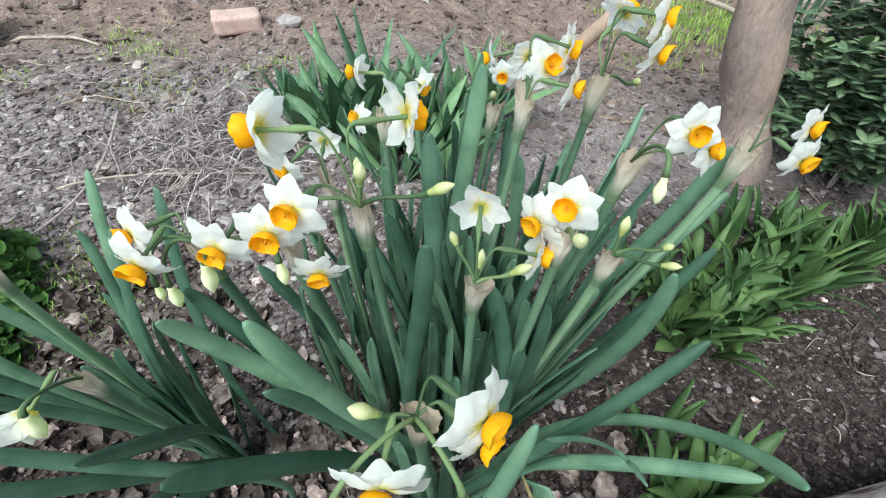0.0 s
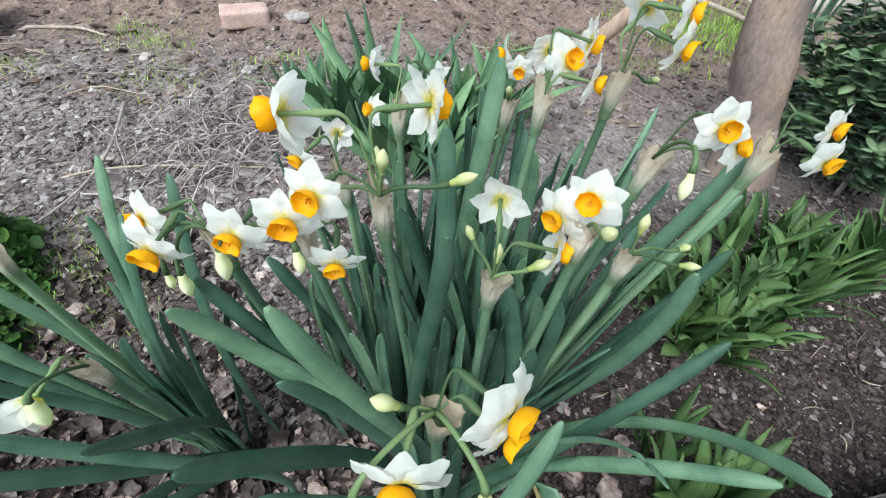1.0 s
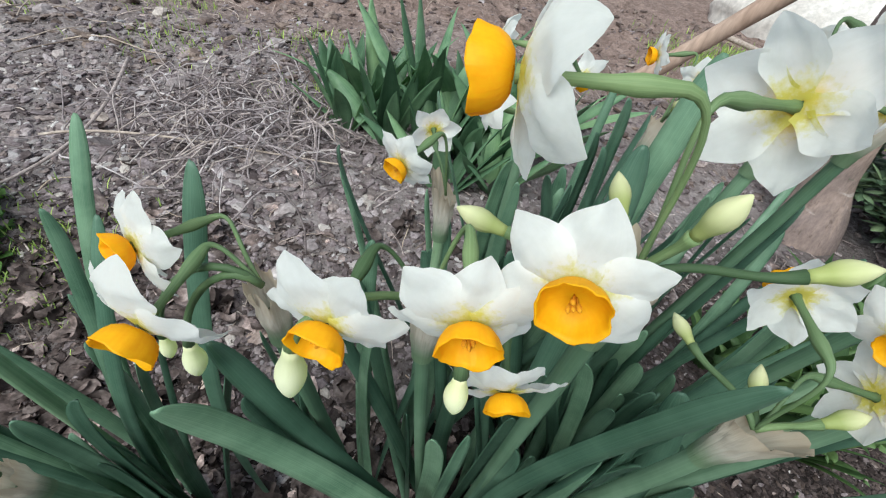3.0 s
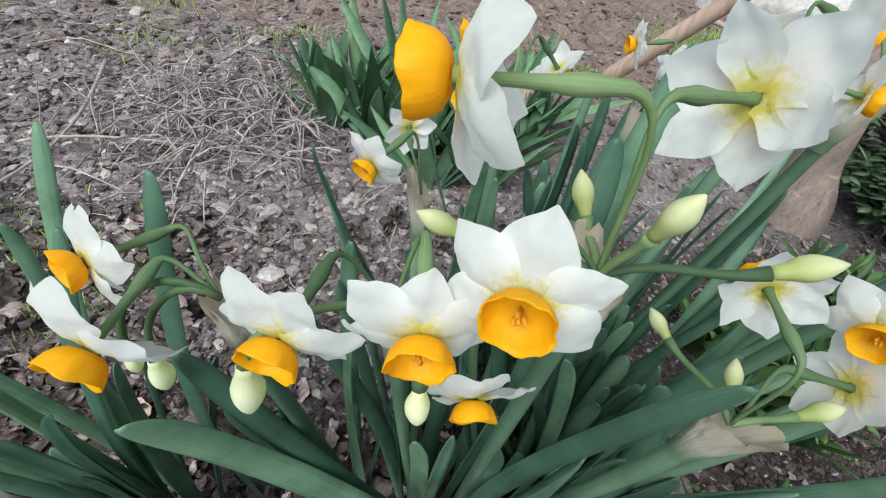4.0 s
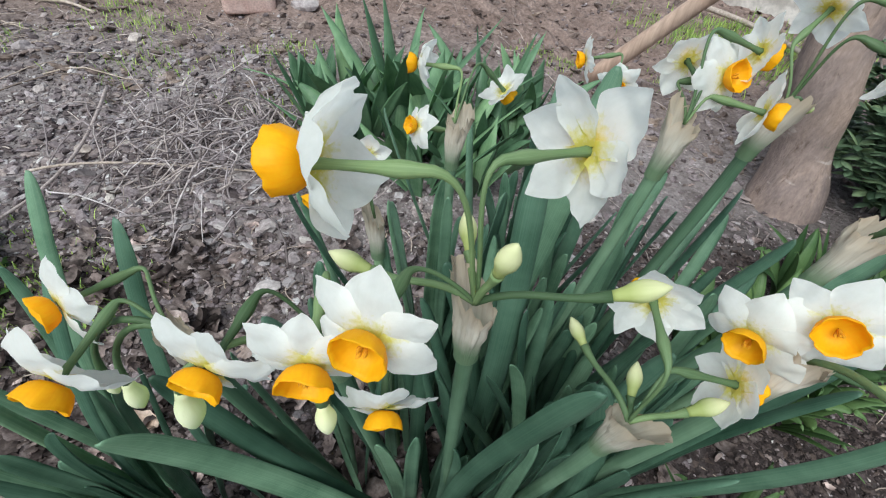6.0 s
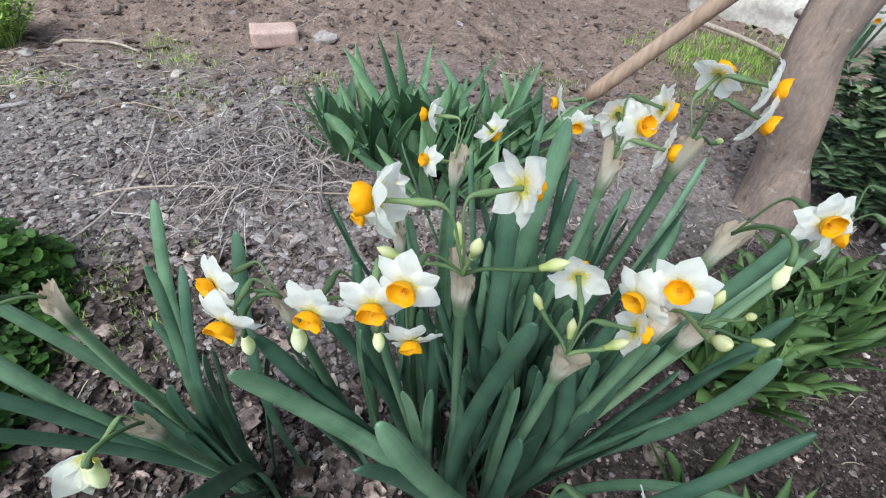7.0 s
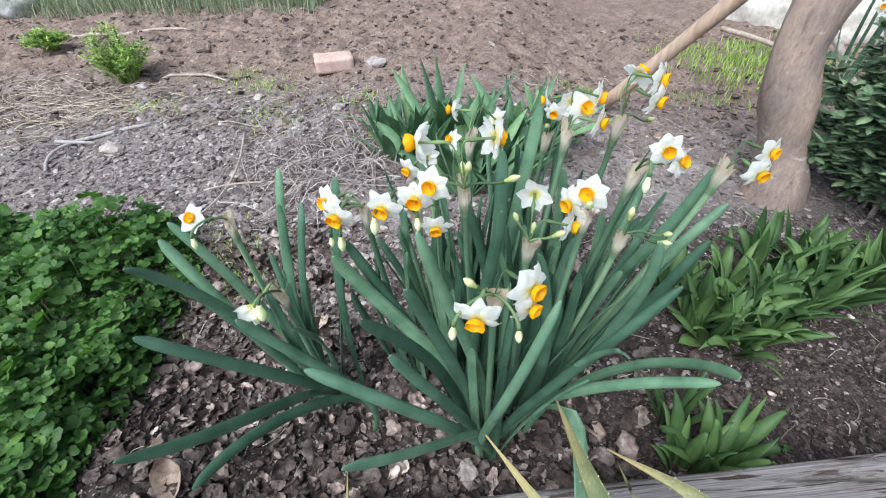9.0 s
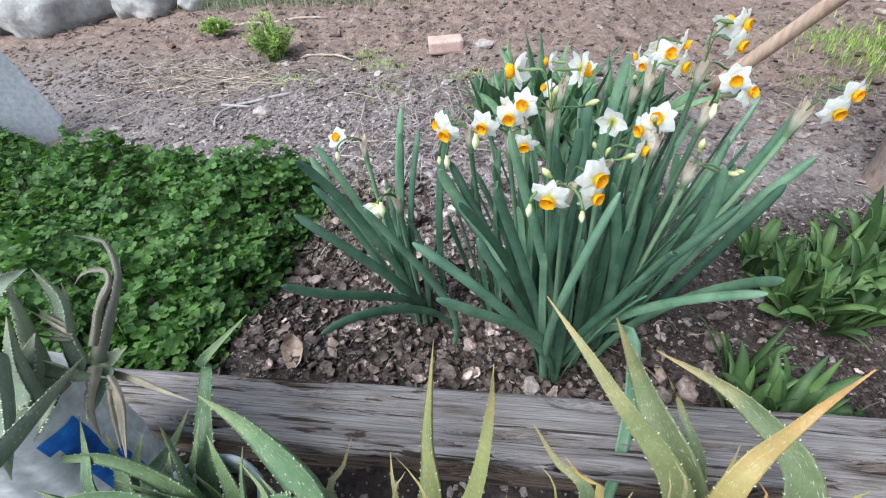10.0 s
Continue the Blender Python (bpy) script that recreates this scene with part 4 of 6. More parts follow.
narcissus(-0.02, 0.4, "narcissus with tall stem, white flowers and closed buds", (-0.038, 0.323, 0.597),
          flowers=((-0.094, 0.322, 0.649, -0.965, 0.20, -0.14, 0.056, 0.46, 0, 0.12), (-0.003, 0.352, 0.644, 0.88, 0.46, -0.10, 0.054, 0.20, 0, 0.50), (-0.072, 0.287, 0.614, -0.26, -0.96, 0.09, 0.045, 0.12, 0, 0.04),),
          buds=((0.019, 0.319, 0.609, 0), (-0.090, 0.342, 0.590, 0), (-0.042, 0.350, 0.605, 0), (-0.032, 0.313, 0.625, 0),),
          leaves=(((-0.047, 0.404, -0.02), (-0.068, 0.346, 0.165), (-0.142, 0.333, 0.343), (-0.212, 0.338, 0.487), 0.019),
                  ((0.032, 0.421, -0.02), (0.022, 0.43, 0.151), (0.008, 0.46, 0.33), (-0.045, 0.465, 0.472), 0.021),),
          extra=9, seed=5)
narcissus(-0.06, 0.41, "narcissus with white flowers, orange cups and strap leaves", (-0.105, 0.335, 0.550),
          flowers=((-0.093, 0.290, 0.592, 0.05, -0.98, -0.17, 0.048, 0.20, 0, 1.00), (-0.135, 0.297, 0.572, -0.23, -0.95, -0.18, 0.050, 0.25, 0, 0.62), (-0.071, 0.300, 0.545, 0.07, -0.93, -0.37, 0.043, 0.30, 0, 0.65),),
          buds=((-0.147, 0.293, 0.549, 1, 0.027), (-0.091, 0.289, 0.558, 1),),
          extra=8, seed=8)
narcissus(-0.15, 0.43, "narcissus with two nodding white flowers and hanging buds", (-0.170, 0.326, 0.558),
          flowers=((-0.224, 0.333, 0.555, -0.55, -0.83, 0.07, 0.046, 0.25, 0, 0.86), (-0.197, 0.296, 0.557, -0.20, -0.94, -0.27, 0.054, 0.28, 0, 0.96),),
          buds=((-0.228, 0.331, 0.489, 1, 0.019), (-0.211, 0.325, 0.491, 1, 0.024),),
          extra=6, seed=11)
narcissus(-0.37, 0.385, "narcissus with one white flower on a bent stem", (-0.395, 0.351, 0.510),
          flowers=((-0.440, 0.338, 0.513, -0.08, -0.69, 0.71, 0.043, 0.00, 0.1),),
          buds=((-0.427, 0.308, 0.490, 1),),
          leaves=(((-0.359, 0.379, -0.02), (-0.375, 0.368, 0.159), (-0.381, 0.419, 0.382), (-0.365, 0.477, 0.523), 0.02),
                  ((-0.356, 0.385, -0.02), (-0.386, 0.356, 0.163), (-0.359, 0.406, 0.343), (-0.334, 0.397, 0.505), 0.018),
                  ((-0.351, 0.384, -0.02), (-0.348, 0.363, 0.17), (-0.317, 0.328, 0.349), (-0.288, 0.385, 0.519), 0.016),
                  ((-0.351, 0.383, -0.02), (-0.392, 0.341, 0.151), (-0.455, 0.327, 0.331), (-0.523, 0.345, 0.463), 0.022),
                  ((-0.357, 0.396, -0.02), (-0.418, 0.421, 0.146), (-0.473, 0.397, 0.335), (-0.539, 0.39, 0.463), 0.022),
                  ((-0.282, 0.416, -0.02), (-0.287, 0.398, 0.181), (-0.262, 0.357, 0.379), (-0.227, 0.387, 0.563), 0.024),),
          extra=7, seed=13, tall=0.42, wide=0.88)
narcissus(-0.33, 0.37, "narcissus with a nodding half-open white flower", (-0.300, 0.281, 0.437),
          flowers=((-0.324, 0.252, 0.432, -0.50, -0.62, -0.60, 0.056, 0.0, 0.95),),
          buds=((-0.308, 0.237, 0.433, 1, 0.032), (-0.318, 0.240, 0.425, 1, 0.030)),
          leaves=(((-0.231, 0.313, -0.02), (-0.173, 0.305, 0.149), (-0.261, 0.242, 0.305), (-0.326, 0.211, 0.448), 0.017),
                  ((-0.308, 0.36, -0.02), (-0.323, 0.379, 0.173), (-0.239, 0.282, 0.322), (-0.242, 0.2, 0.451), 0.02),
                  ((-0.35, 0.385, -0.02), (-0.387, 0.342, 0.134), (-0.443, 0.337, 0.309), (-0.51, 0.309, 0.415), 0.018),
                  ((-0.341, 0.387, -0.02), (-0.327, 0.322, 0.181), (-0.418, 0.303, 0.399), (-0.439, 0.208, 0.53), 0.022),
                  ((-0.33, 0.386, -0.02), (-0.272, 0.31, 0.149), (-0.36, 0.218, 0.321), (-0.447, 0.173, 0.443), 0.02),
                  ((-0.244, 0.36, -0.02), (-0.27, 0.361, 0.107), (-0.399, 0.182, 0.205), (-0.379, 0.07, 0.262), 0.02),
                  ((-0.323, 0.368, -0.02), (-0.31, 0.338, 0.166), (-0.352, 0.114, 0.296), (-0.387, 0.04, 0.409), 0.019),),
          extra=5, seed=17, tall=0.4, wide=1.05)
narcissus(0.05, 0.4, "narcissus with white flowers turned away and pale buds", (0.046, 0.314, 0.527),
          flowers=((0.050, 0.352, 0.570, 0.11, 0.99, 0.06, 0.047, 0.25, 0, 0.63), (0.097, 0.328, 0.539, 0.98, -0.08, -0.16, 0.047, 0.15, 0, 0.05),),
          buds=((0.030, 0.365, 0.524, 0), (0.082, 0.319, 0.532, 0), (0.051, 0.333, 0.530, 0),),
          leaves=(((0.059, 0.334, -0.02), (0.066, 0.3, 0.167), (0.167, 0.286, 0.402), (0.153, 0.182, 0.472), 0.011),
                  ((0.049, 0.33, -0.02), (0.042, 0.305, 0.179), (0.172, 0.263, 0.321), (0.278, 0.207, 0.407), 0.017),
                  ((0.089, 0.346, -0.02), (0.151, 0.383, 0.168), (0.281, 0.317, 0.336), (0.277, 0.188, 0.447), 0.017),
                  ((0.069, 0.395, -0.02), (0.113, 0.372, 0.143), (0.111, 0.344, 0.297), (0.068, 0.372, 0.456), 0.024),),
          extra=14, seed=19)
narcissus(0.09, 0.41, "narcissus with white flowers, orange cups and strap leaves", (0.112, 0.325, 0.572),
          flowers=((0.109, 0.326, 0.589, -0.55, -0.81, 0.19, 0.047, 0.10, 0, 0.02), (0.091, 0.335, 0.567, -0.77, -0.61, -0.19, 0.047, 0.15, 0, 0.18),),
          buds=((0.097, 0.263, 0.613, 0),),
          leaves=(((0.109, 0.419, -0.02), (0.159, 0.406, 0.169), (0.236, 0.332, 0.367), (0.205, 0.318, 0.529), 0.018),),
          extra=14, seed=23)
narcissus(0.11, 0.43, "narcissus with green buds still closed and strap leaves", (0.178, 0.368, 0.506),
          buds=((0.228, 0.356, 0.499, 0), (0.250, 0.402, 0.480, 0), (0.180, 0.371, 0.534, 0),),
          extra=14, seed=29)
narcissus(0.11, 0.47, "narcissus with white flowers, orange cups and strap leaves", (0.180, 0.397, 0.589),
          flowers=((0.189, 0.345, 0.636, 0.00, -0.98, 0.12, 0.039, 0.10, 0, 0.30), (0.213, 0.357, 0.617, 0.66, -0.62, 0.40, 0.040, 0.10, 0, 0.68),),
          buds=((0.172, 0.330, 0.600, 1, 0.022),),
          extra=13, seed=31)
narcissus(0.15, 0.47, "narcissus with two white flowers on a leaning stem", (0.316, 0.447, 0.570),
          flowers=((0.362, 0.448, 0.589, 0.63, -0.78, -0.07, 0.045, 0.20, 0, 0.71), (0.336, 0.408, 0.577, 0.39, -0.89, -0.21, 0.045, 0.20, 0, 0.78),),
          leaves=(((0.138, 0.46, -0.02), (0.155, 0.51, 0.19), (0.278, 0.47, 0.381), (0.318, 0.473, 0.555), 0.022),
                  ((0.14, 0.452, -0.02), (0.189, 0.469, 0.156), (0.307, 0.514, 0.341), (0.395, 0.541, 0.45), 0.021),
                  ((0.145, 0.444, -0.02), (0.201, 0.413, 0.142), (0.276, 0.426, 0.318), (0.329, 0.434, 0.449), 0.019),),
          extra=12, seed=37)
narcissus(0.06, 0.53, "narcissus with white flowers, orange cups and strap leaves", (0.099, 0.476, 0.608),
          flowers=((0.105, 0.519, 0.628, 0.04, 0.99, 0.13, 0.047, 0.15), (0.138, 0.499, 0.642, 0.95, -0.04, -0.30, 0.046, 0.20), (0.141, 0.470, 0.616, 0.90, -0.43, -0.07, 0.045, 0.20), (0.119, 0.489, 0.629, 0.38, -0.82, 0.43, 0.050),),
          leaves=(((0.003, 0.465, -0.02), (0.017, 0.447, 0.18), (0.009, 0.41, 0.386), (0.007, 0.45, 0.581), 0.024),),
          extra=12, seed=41)
narcissus(0.04, 0.64, "narcissus with white flowers, orange cups and strap leaves", (0.085, 0.600, 0.545),
          flowers=((0.081, 0.663, 0.579, -0.97, 0.03, -0.23, 0.044, 0.20), (0.090, 0.579, 0.586, -0.40, -0.89, -0.21, 0.036, 0.12),),
          buds=((0.080, 0.577, 0.564, 0),),
          leaves=(((0.025, 0.546, -0.02), (0.004, 0.532, 0.199), (0.032, 0.48, 0.419), (0.059, 0.514, 0.622), 0.025),),
          extra=12, seed=43)
narcissus(0.12, 0.55, "narcissus with white flowers, orange cups and strap leaves", (0.174, 0.501, 0.616),
          flowers=((0.197, 0.542, 0.662, 0.68, 0.47, 0.56, 0.048, 0.20), (0.206, 0.475, 0.674, 0.89, -0.45, -0.07, 0.047, 0.20), (0.208, 0.469, 0.648, 0.79, -0.54, -0.28, 0.047, 0.20),),
          buds=((0.232, 0.549, 0.591, 0),),
          leaves=(((0.123, 0.52, -0.02), (0.164, 0.545, 0.175), (0.268, 0.621, 0.367), (0.321, 0.692, 0.499), 0.013),),
          extra=12, seed=47)
narcissus(-0.04, 0.58, "narcissus with white flowers, orange cups and strap leaves", (-0.047, 0.523, 0.573),
          flowers=((-0.081, 0.570, 0.593, -1.00, 0.06, 0.01, 0.043, 0.50, 0, 0.37), (-0.079, 0.541, 0.553, -0.84, -0.45, 0.29, 0.040, 0.20), (-0.005, 0.580, 0.572, 0.66, 0.24, -0.71, 0.042, 0.20),),
          extra=10, seed=53)
narcissus(-0.09, 0.5, "narcissus with white flowers, orange cups and strap leaves", (-0.102, 0.463, 0.521),
          flowers=((-0.119, 0.532, 0.529, -0.15, 0.99, 0.01, 0.042, 0.20, 0, 0.21), (-0.131, 0.431, 0.553, -0.58, -0.73, -0.35, 0.042, 0.20, 0, 0.80),),
          extra=8, seed=59)


# ---- other bed plants ----
def rosette(name, x, y, seed, count, length, width, spread, label, category, group, material, shape=lance, arch=0.03, fold=0.5):
    """A tuft of pointed blades from one root."""
    rnd = random.Random(seed)
    base = np.array((x, y, ground_z(x, y) - 0.008))
    p = thing(name, base, label, category, group)
    for k in range(count):
        a = 2.4 * k + rnd.uniform(-0.5, 0.5)
        ln = length * rnd.uniform(0.65, 1.1)
        r = ln * spread * rnd.uniform(0.35, 1.1)
        tip = base + np.array((r * math.cos(a), r * math.sin(a), math.sqrt(max(ln * ln - r * r, 0.0009)) * 0.95))
        root = base + np.array((0.018 * math.cos(a), 0.018 * math.sin(a), 0))
        strap_leaf(p, root, tip, arch * rnd.uniform(0.2, 1.4), rnd, width * rnd.uniform(0.6, 1.15), "leaf", material, shape, 1.1, fold, 0.0014)
    return p


LILY = "bright green leaf tuft of a young perennial"
rnd_tuft = random.Random(77)
for k, (x, y, n, ln) in enumerate(((0.43, 0.295, 12, 0.19), (0.475, 0.315, 11, 0.18), (0.395, 0.30, 10, 0.17), (0.40, 0.40, 8, 0.17), (0.55, 0.62, 10, 0.19), (0.60, 0.60, 9, 0.17), (0.62, 0.66, 10, 0.19), (0.69, 0.68, 10, 0.19), (0.66, 0.63, 8, 0.16),
                                   (0.63, 0.77, 10, 0.2), (0.48, 0.74, 10, 0.18), (0.52, 0.68, 9, 0.18), (0.77, 0.72, 10, 0.2), (0.73, 0.74, 9, 0.17), (0.74, 0.86, 10, 0.2), (0.86, 0.76, 10, 0.2), (0.82, 0.80, 9, 0.18), (0.96, 0.79, 10, 0.2),
                                   (0.91, 0.83, 9, 0.18), (0.88, 0.90, 10, 0.2), (1.1, 0.87, 10, 0.21), (1.03, 0.84, 9, 0.18), (1.25, 0.92, 10, 0.21), (1.17, 0.90, 9, 0.18))):
    rosette("perennial_tuft", x + rnd_tuft.uniform(-0.012, 0.012), y + rnd_tuft.uniform(-0.012, 0.012), 100 + k, n + (2 if k < 4 else 6), ln * 1.02, 0.026 if k < 4 else 0.032, 0.78, LILY + (" next to the timber" if k < 4 else " beside the narcissus"), "plant", "leaf tufts beside the narcissus", IRIS_LEAF, lance, 0.05, 0.28)

for k, (x, y, n, ln) in enumerate(((-0.36, 1.20, 12, 0.25), (-0.25, 1.15, 12, 0.28), (-0.15, 1.13, 12, 0.28), (-0.05, 1.15, 12, 0.27), (0.05, 1.18, 12, 0.27), (-0.30, 1.30, 12, 0.31), (-0.18, 1.28, 12, 0.36), (-0.06, 1.30, 12, 0.32),
                                   (0.06, 1.34, 12, 0.30), (0.14, 1.28, 11, 0.27), (0.19, 1.40, 10, 0.26), (-0.40, 1.28, 9, 0.2), (-0.10, 1.02, 10, 0.25), (0.02, 1.05, 10, 0.24))):
    rosette("iris", x, y, 200 + k, n - 1, ln, 0.05, 0.8, "clump of broad pointed blue-green iris leaves", "plant", "iris clumps behind the narcissus", BACK_LEAF, arch=0.02, fold=0.3)


def shrub(x, y, radius, height, seed):
    rnd = random.Random(seed)
    base = np.array((x, y, ground_z(x, y) - 0.01))
    p = thing("shrub", base, "dense dark green shrub with small narrow leaves", "shrub")
    leaves = Heap()
    for k in range(150):
        a, q = rnd.uniform(0, 2 * math.pi), math.sqrt(rnd.random())
        top = base + np.array((radius * q * math.cos(a), radius * q * math.sin(a), height * (1 - 0.4 * q * q) * (rnd.uniform(0.78, 1.08) if k % 3 else rnd.uniform(0.35, 0.8))))
        st = bezier(base + np.array((0.25 * radius * q * math.cos(a), 0.25 * radius * q * math.sin(a), 0)), base * 0.7 + top * 0.3 + np.array((0, 0, 0.05)), base * 0.3 + top * 0.7, top, 14)
        if k % 8 == 0:
            child("stem", to_mesh("stem", *tube(st, np.linspace(0.005, 0.002, 14), 6)[:2], TWIG), p)
        for j in (3, 5, 7, 9, 10, 11, 12, 13):
            turn = rnd.uniform(0, 6.28)
            for q in range(6 if j > 10 else 3):
                b = turn + 2.4 * q
                d = unit((math.cos(b), math.sin(b), rnd.uniform(-0.1, 0.7) + (0.4 if j > 11 else 0)))
                ln = rnd.uniform(0.038, 0.062)
                pts = [st[j] + d * ln * s + np.array((0, 0, -0.014 * s * s)) for s in (0, 0.25, 0.5, 0.75, 1.0)]
                leaves.add(blade(pts, rnd.uniform(0.020, 0.029), (d[0], d[1], -1.0), oval, 0.3, 0.0007, 0, 3))
    child("foliage", leaves.mesh("foliage", SHRUB_LEAF), p)
    return p


shrub(1.25, 1.20, 0.31, 0.66, 5)
shrub(1.70, 1.22, 0.36, 0.68, 6)

narcissus(1.46, 1.96, "narcissus with clustered white flowers behind the shrub", (1.43, 1.86, 0.50),
          flowers=((1.37, 1.82, 0.525, -0.5, -0.8, 0.2, 0.046), (1.43, 1.80, 0.50, -0.1, -0.95, 0.1, 0.046), (1.47, 1.82, 0.535, 0.4, -0.85, 0.2, 0.046), (1.41, 1.82, 0.555, -0.2, -0.8, 0.6, 0.046), (1.38, 1.80, 0.485, -0.6, -0.8, -0.2, 0.046)), extra=6, seed=71)


def tuft(x, y, seed, radius, height, label):
    rnd = random.Random(seed)
    base = np.array((x, y, ground_z(x, y) - 0.005))
    p = thing("weed", base, label, "plant")
    h = Heap()
    for k in range(110):
        a, q = rnd.uniform(0, 6.28), rnd.random() ** 0.6
        root = base + np.array((0.25 * radius * q * math.cos(a), 0.25 * radius * q * math.sin(a), 0))
        tip = base + np.array((radius * q * math.cos(a), radius * q * math.sin(a), height * rnd.uniform(0.5, 1.0) * (1 - 0.45 * q * q)))
        st = bezier(root, root * 0.7 + tip * 0.3 + np.array((0, 0, 0.03)), root * 0.3 + tip * 0.7 + np.array((0, 0, 0.02)), tip, 11)
        h.add(tube(st, [0.0012] * 11, 3))
        for j in range(3, 11):
            for _ in range(2):
                b, ln = rnd.uniform(0, 6.28), rnd.uniform(0.018, 0.035)
                d = unit((math.cos(b), math.sin(b), rnd.uniform(-0.2, 0.8)))
                h.add(blade([st[j] + d * ln * s for s in (0, 0.4, 0.75, 1.0)], 0.008, (d[0], d[1], -1.0), oval, 0.3, 0.0005, 0, 3))
    child("foliage", h.mesh("foliage", TUFT_LEAF), p)


tuft(-1.82, 1.80, 3, 0.15, 0.27, "bright green feathery weed growing in dry soil")
tuft(-2.55, 2.15, 4, 0.12, 0.12, "small dull green weed growing in dry soil")


# ---- clover ----
def clover_height(x, y):
    """How high the clover stands over the soil; 0 outside the patch."""
    n = 0.07 * noise.noise((x * 3, y * 3, 2.0))
    inside = min((-0.80 - 0.08 * max(0.0, y - 0.3) + n) - x, x + 3.0, y - (beam_y(x) + 0.088), (0.79 + 0.03 * (x + 1) + n) - y)
    corner = 0.37 - math.hypot(max(0, x + 1.16), max(0, y - 0.50)) + n
    inside = min(inside, corner * 0.9)
    return 0.0 if inside <= 0 else min(1.0, inside / 0.10) ** 0.6 * (0.135 + 0.07 * noise.noise((x * 4, y * 4, 8.0)) + 0.06 * noise.noise((x * 11, y * 11, 8.0)))


def clover_patch():
    rnd = random.Random(12)
    h = Heap()
    made = 0
    while made < 8600:
        x = -0.68 - 2.2 * rnd.random() ** 1.35
        y = rnd.uniform(-0.45, 0.85)
        top = clover_height(x, y)
        if top <= 0:
            continue
        made += 1
        z = ground_z(x, y) + top * (rnd.uniform(0.62, 1.25) if rnd.random() < 0.7 else rnd.uniform(0.15, 0.75))
        tilt, turn, vee = rnd.uniform(0, 1.0), rnd.uniform(0, 6.28), rnd.uniform(0.05, 0.45)
        m = Matrix.Translation((x, y, z)) @ Matrix.Rotation(turn, 4, "Z") @ Matrix.Rotation(tilt, 4, "X")
        size = 0.011 + 0.019 * rnd.random() ** 1.3
        for k in range(3):
            r = m @ Matrix.Rotation(2.094 * k, 4, "Z")
            pts = [(0.002, 0, 0), (0.2 * size, 0, 0.12 * size), (0.6 * size, 0, 0.17 * size), (0.9 * size, 0, 0.08 * size)]
            wid = (0.15, 0.34, 0.56, 0.36)
            vs, us = [], []
            for (px, _, pz), w in zip(pts, wid):
                for q in (-1, 0, 1):
                    vs.append(tuple(r @ Vector((px - (0.06 * size if q == 0 and px > 0.8 * size else 0), q * w * size, pz - (0.0 if q else vee * w * size * 1.6)))))
                    us.append((0.5 + 0.5 * q, px / size))
            fs = [(3 * i + q, 3 * i + q + 1, 3 * i + q + 4, 3 * i + q + 3) for i in range(3) for q in range(2)]
            h.add((vs, fs, us))
        if made % 3 == 0:
            b = (x + rnd.uniform(-0.03, 0.03), y + rnd.uniform(-0.03, 0.03), ground_z(x, y))
            h.add(tube([b, ((b[0] + x) / 2 + 0.004, (b[1] + y) / 2, (b[2] + z) / 2), (x, y, z)], (0.0014, 0.0012, 0.001), 3))
    return tagged(new("clover", h.mesh("clover", CLOVER)), "dense patch of bright green clover", "clover", kind="stuff")


clover_patch()


# ---- far grass and small weeds ----
def grass(name, label, count, where, height, seed, material, width=0.004):
    rnd = random.Random(seed)
    h = Heap()
    for _ in range(count):
        x, y = where(rnd)
        b = np.array((x, y, ground_z(x, y) - 0.003))
        a, ln = rnd.uniform(0, 6.28), height * rnd.uniform(0.5, 1.2)
        lean = rnd.uniform(0.15, 0.7)
        t = b + np.array((math.cos(a) * lean * ln, math.sin(a) * lean * ln, ln))
        pts = bezier(b, b + np.array((0, 0, ln * 0.5)), b * 0.2 + t * 0.8 + np.array((0, 0, ln * 0.15)), t, 5)
        w = [width, width * 0.9, width * 0.7, width * 0.45, width * 0.08]
        side = unit((-math.sin(a), math.cos(a), 0))
        vs = [p + side * s * k for p, k in zip(pts, w) for s in (-0.5, 0.5)]
        fs = [(2 * i, 2 * i + 1, 2 * i + 3, 2 * i + 2) for i in range(4)]
        h.add((vs, fs, [(0.5, 0.5)] * len(vs)))
    return tagged(new(name, h.mesh(name, material)), label, "grass", kind="stuff")


grass("far_grass", "pale green grass at the far edge of the plot", 7000, lambda r: (r.uniform(-3.9, -1.2), 2.85 + r.random() ** 1.5 * 0.9 + 0.1 * math.sin(9 * r.random())), 0.14, 1, FAR_GRASS, 0.005)
grass("grass", "short green grass behind the tree", 1500, lambda r: (1.35 + r.gauss(0, 0.22), 2.45 + r.gauss(0, 0.22)), 0.05, 2, TUFT_LEAF, 0.005)
grass("sparse_weeds", "sparse short weeds in dry soil", 2200, lambda r: ((lambda c: (c[0] + r.gauss(0, 0.09), c[1] + r.gauss(0, 0.06)))(r.choice(((-1.1, 1.75), (-1.25, 1.85), (-0.95, 1.45), (-1.5, 1.5), (-0.80, 0.74), (-0.72, 0.66), (-0.86, 0.62), (-0.55, 1.6), (-0.42, 1.3), (0.35, 1.9), (0.9, 1.9), (1.1, 2.7))))), 0.022, 3, TUFT_LEAF, 0.003)


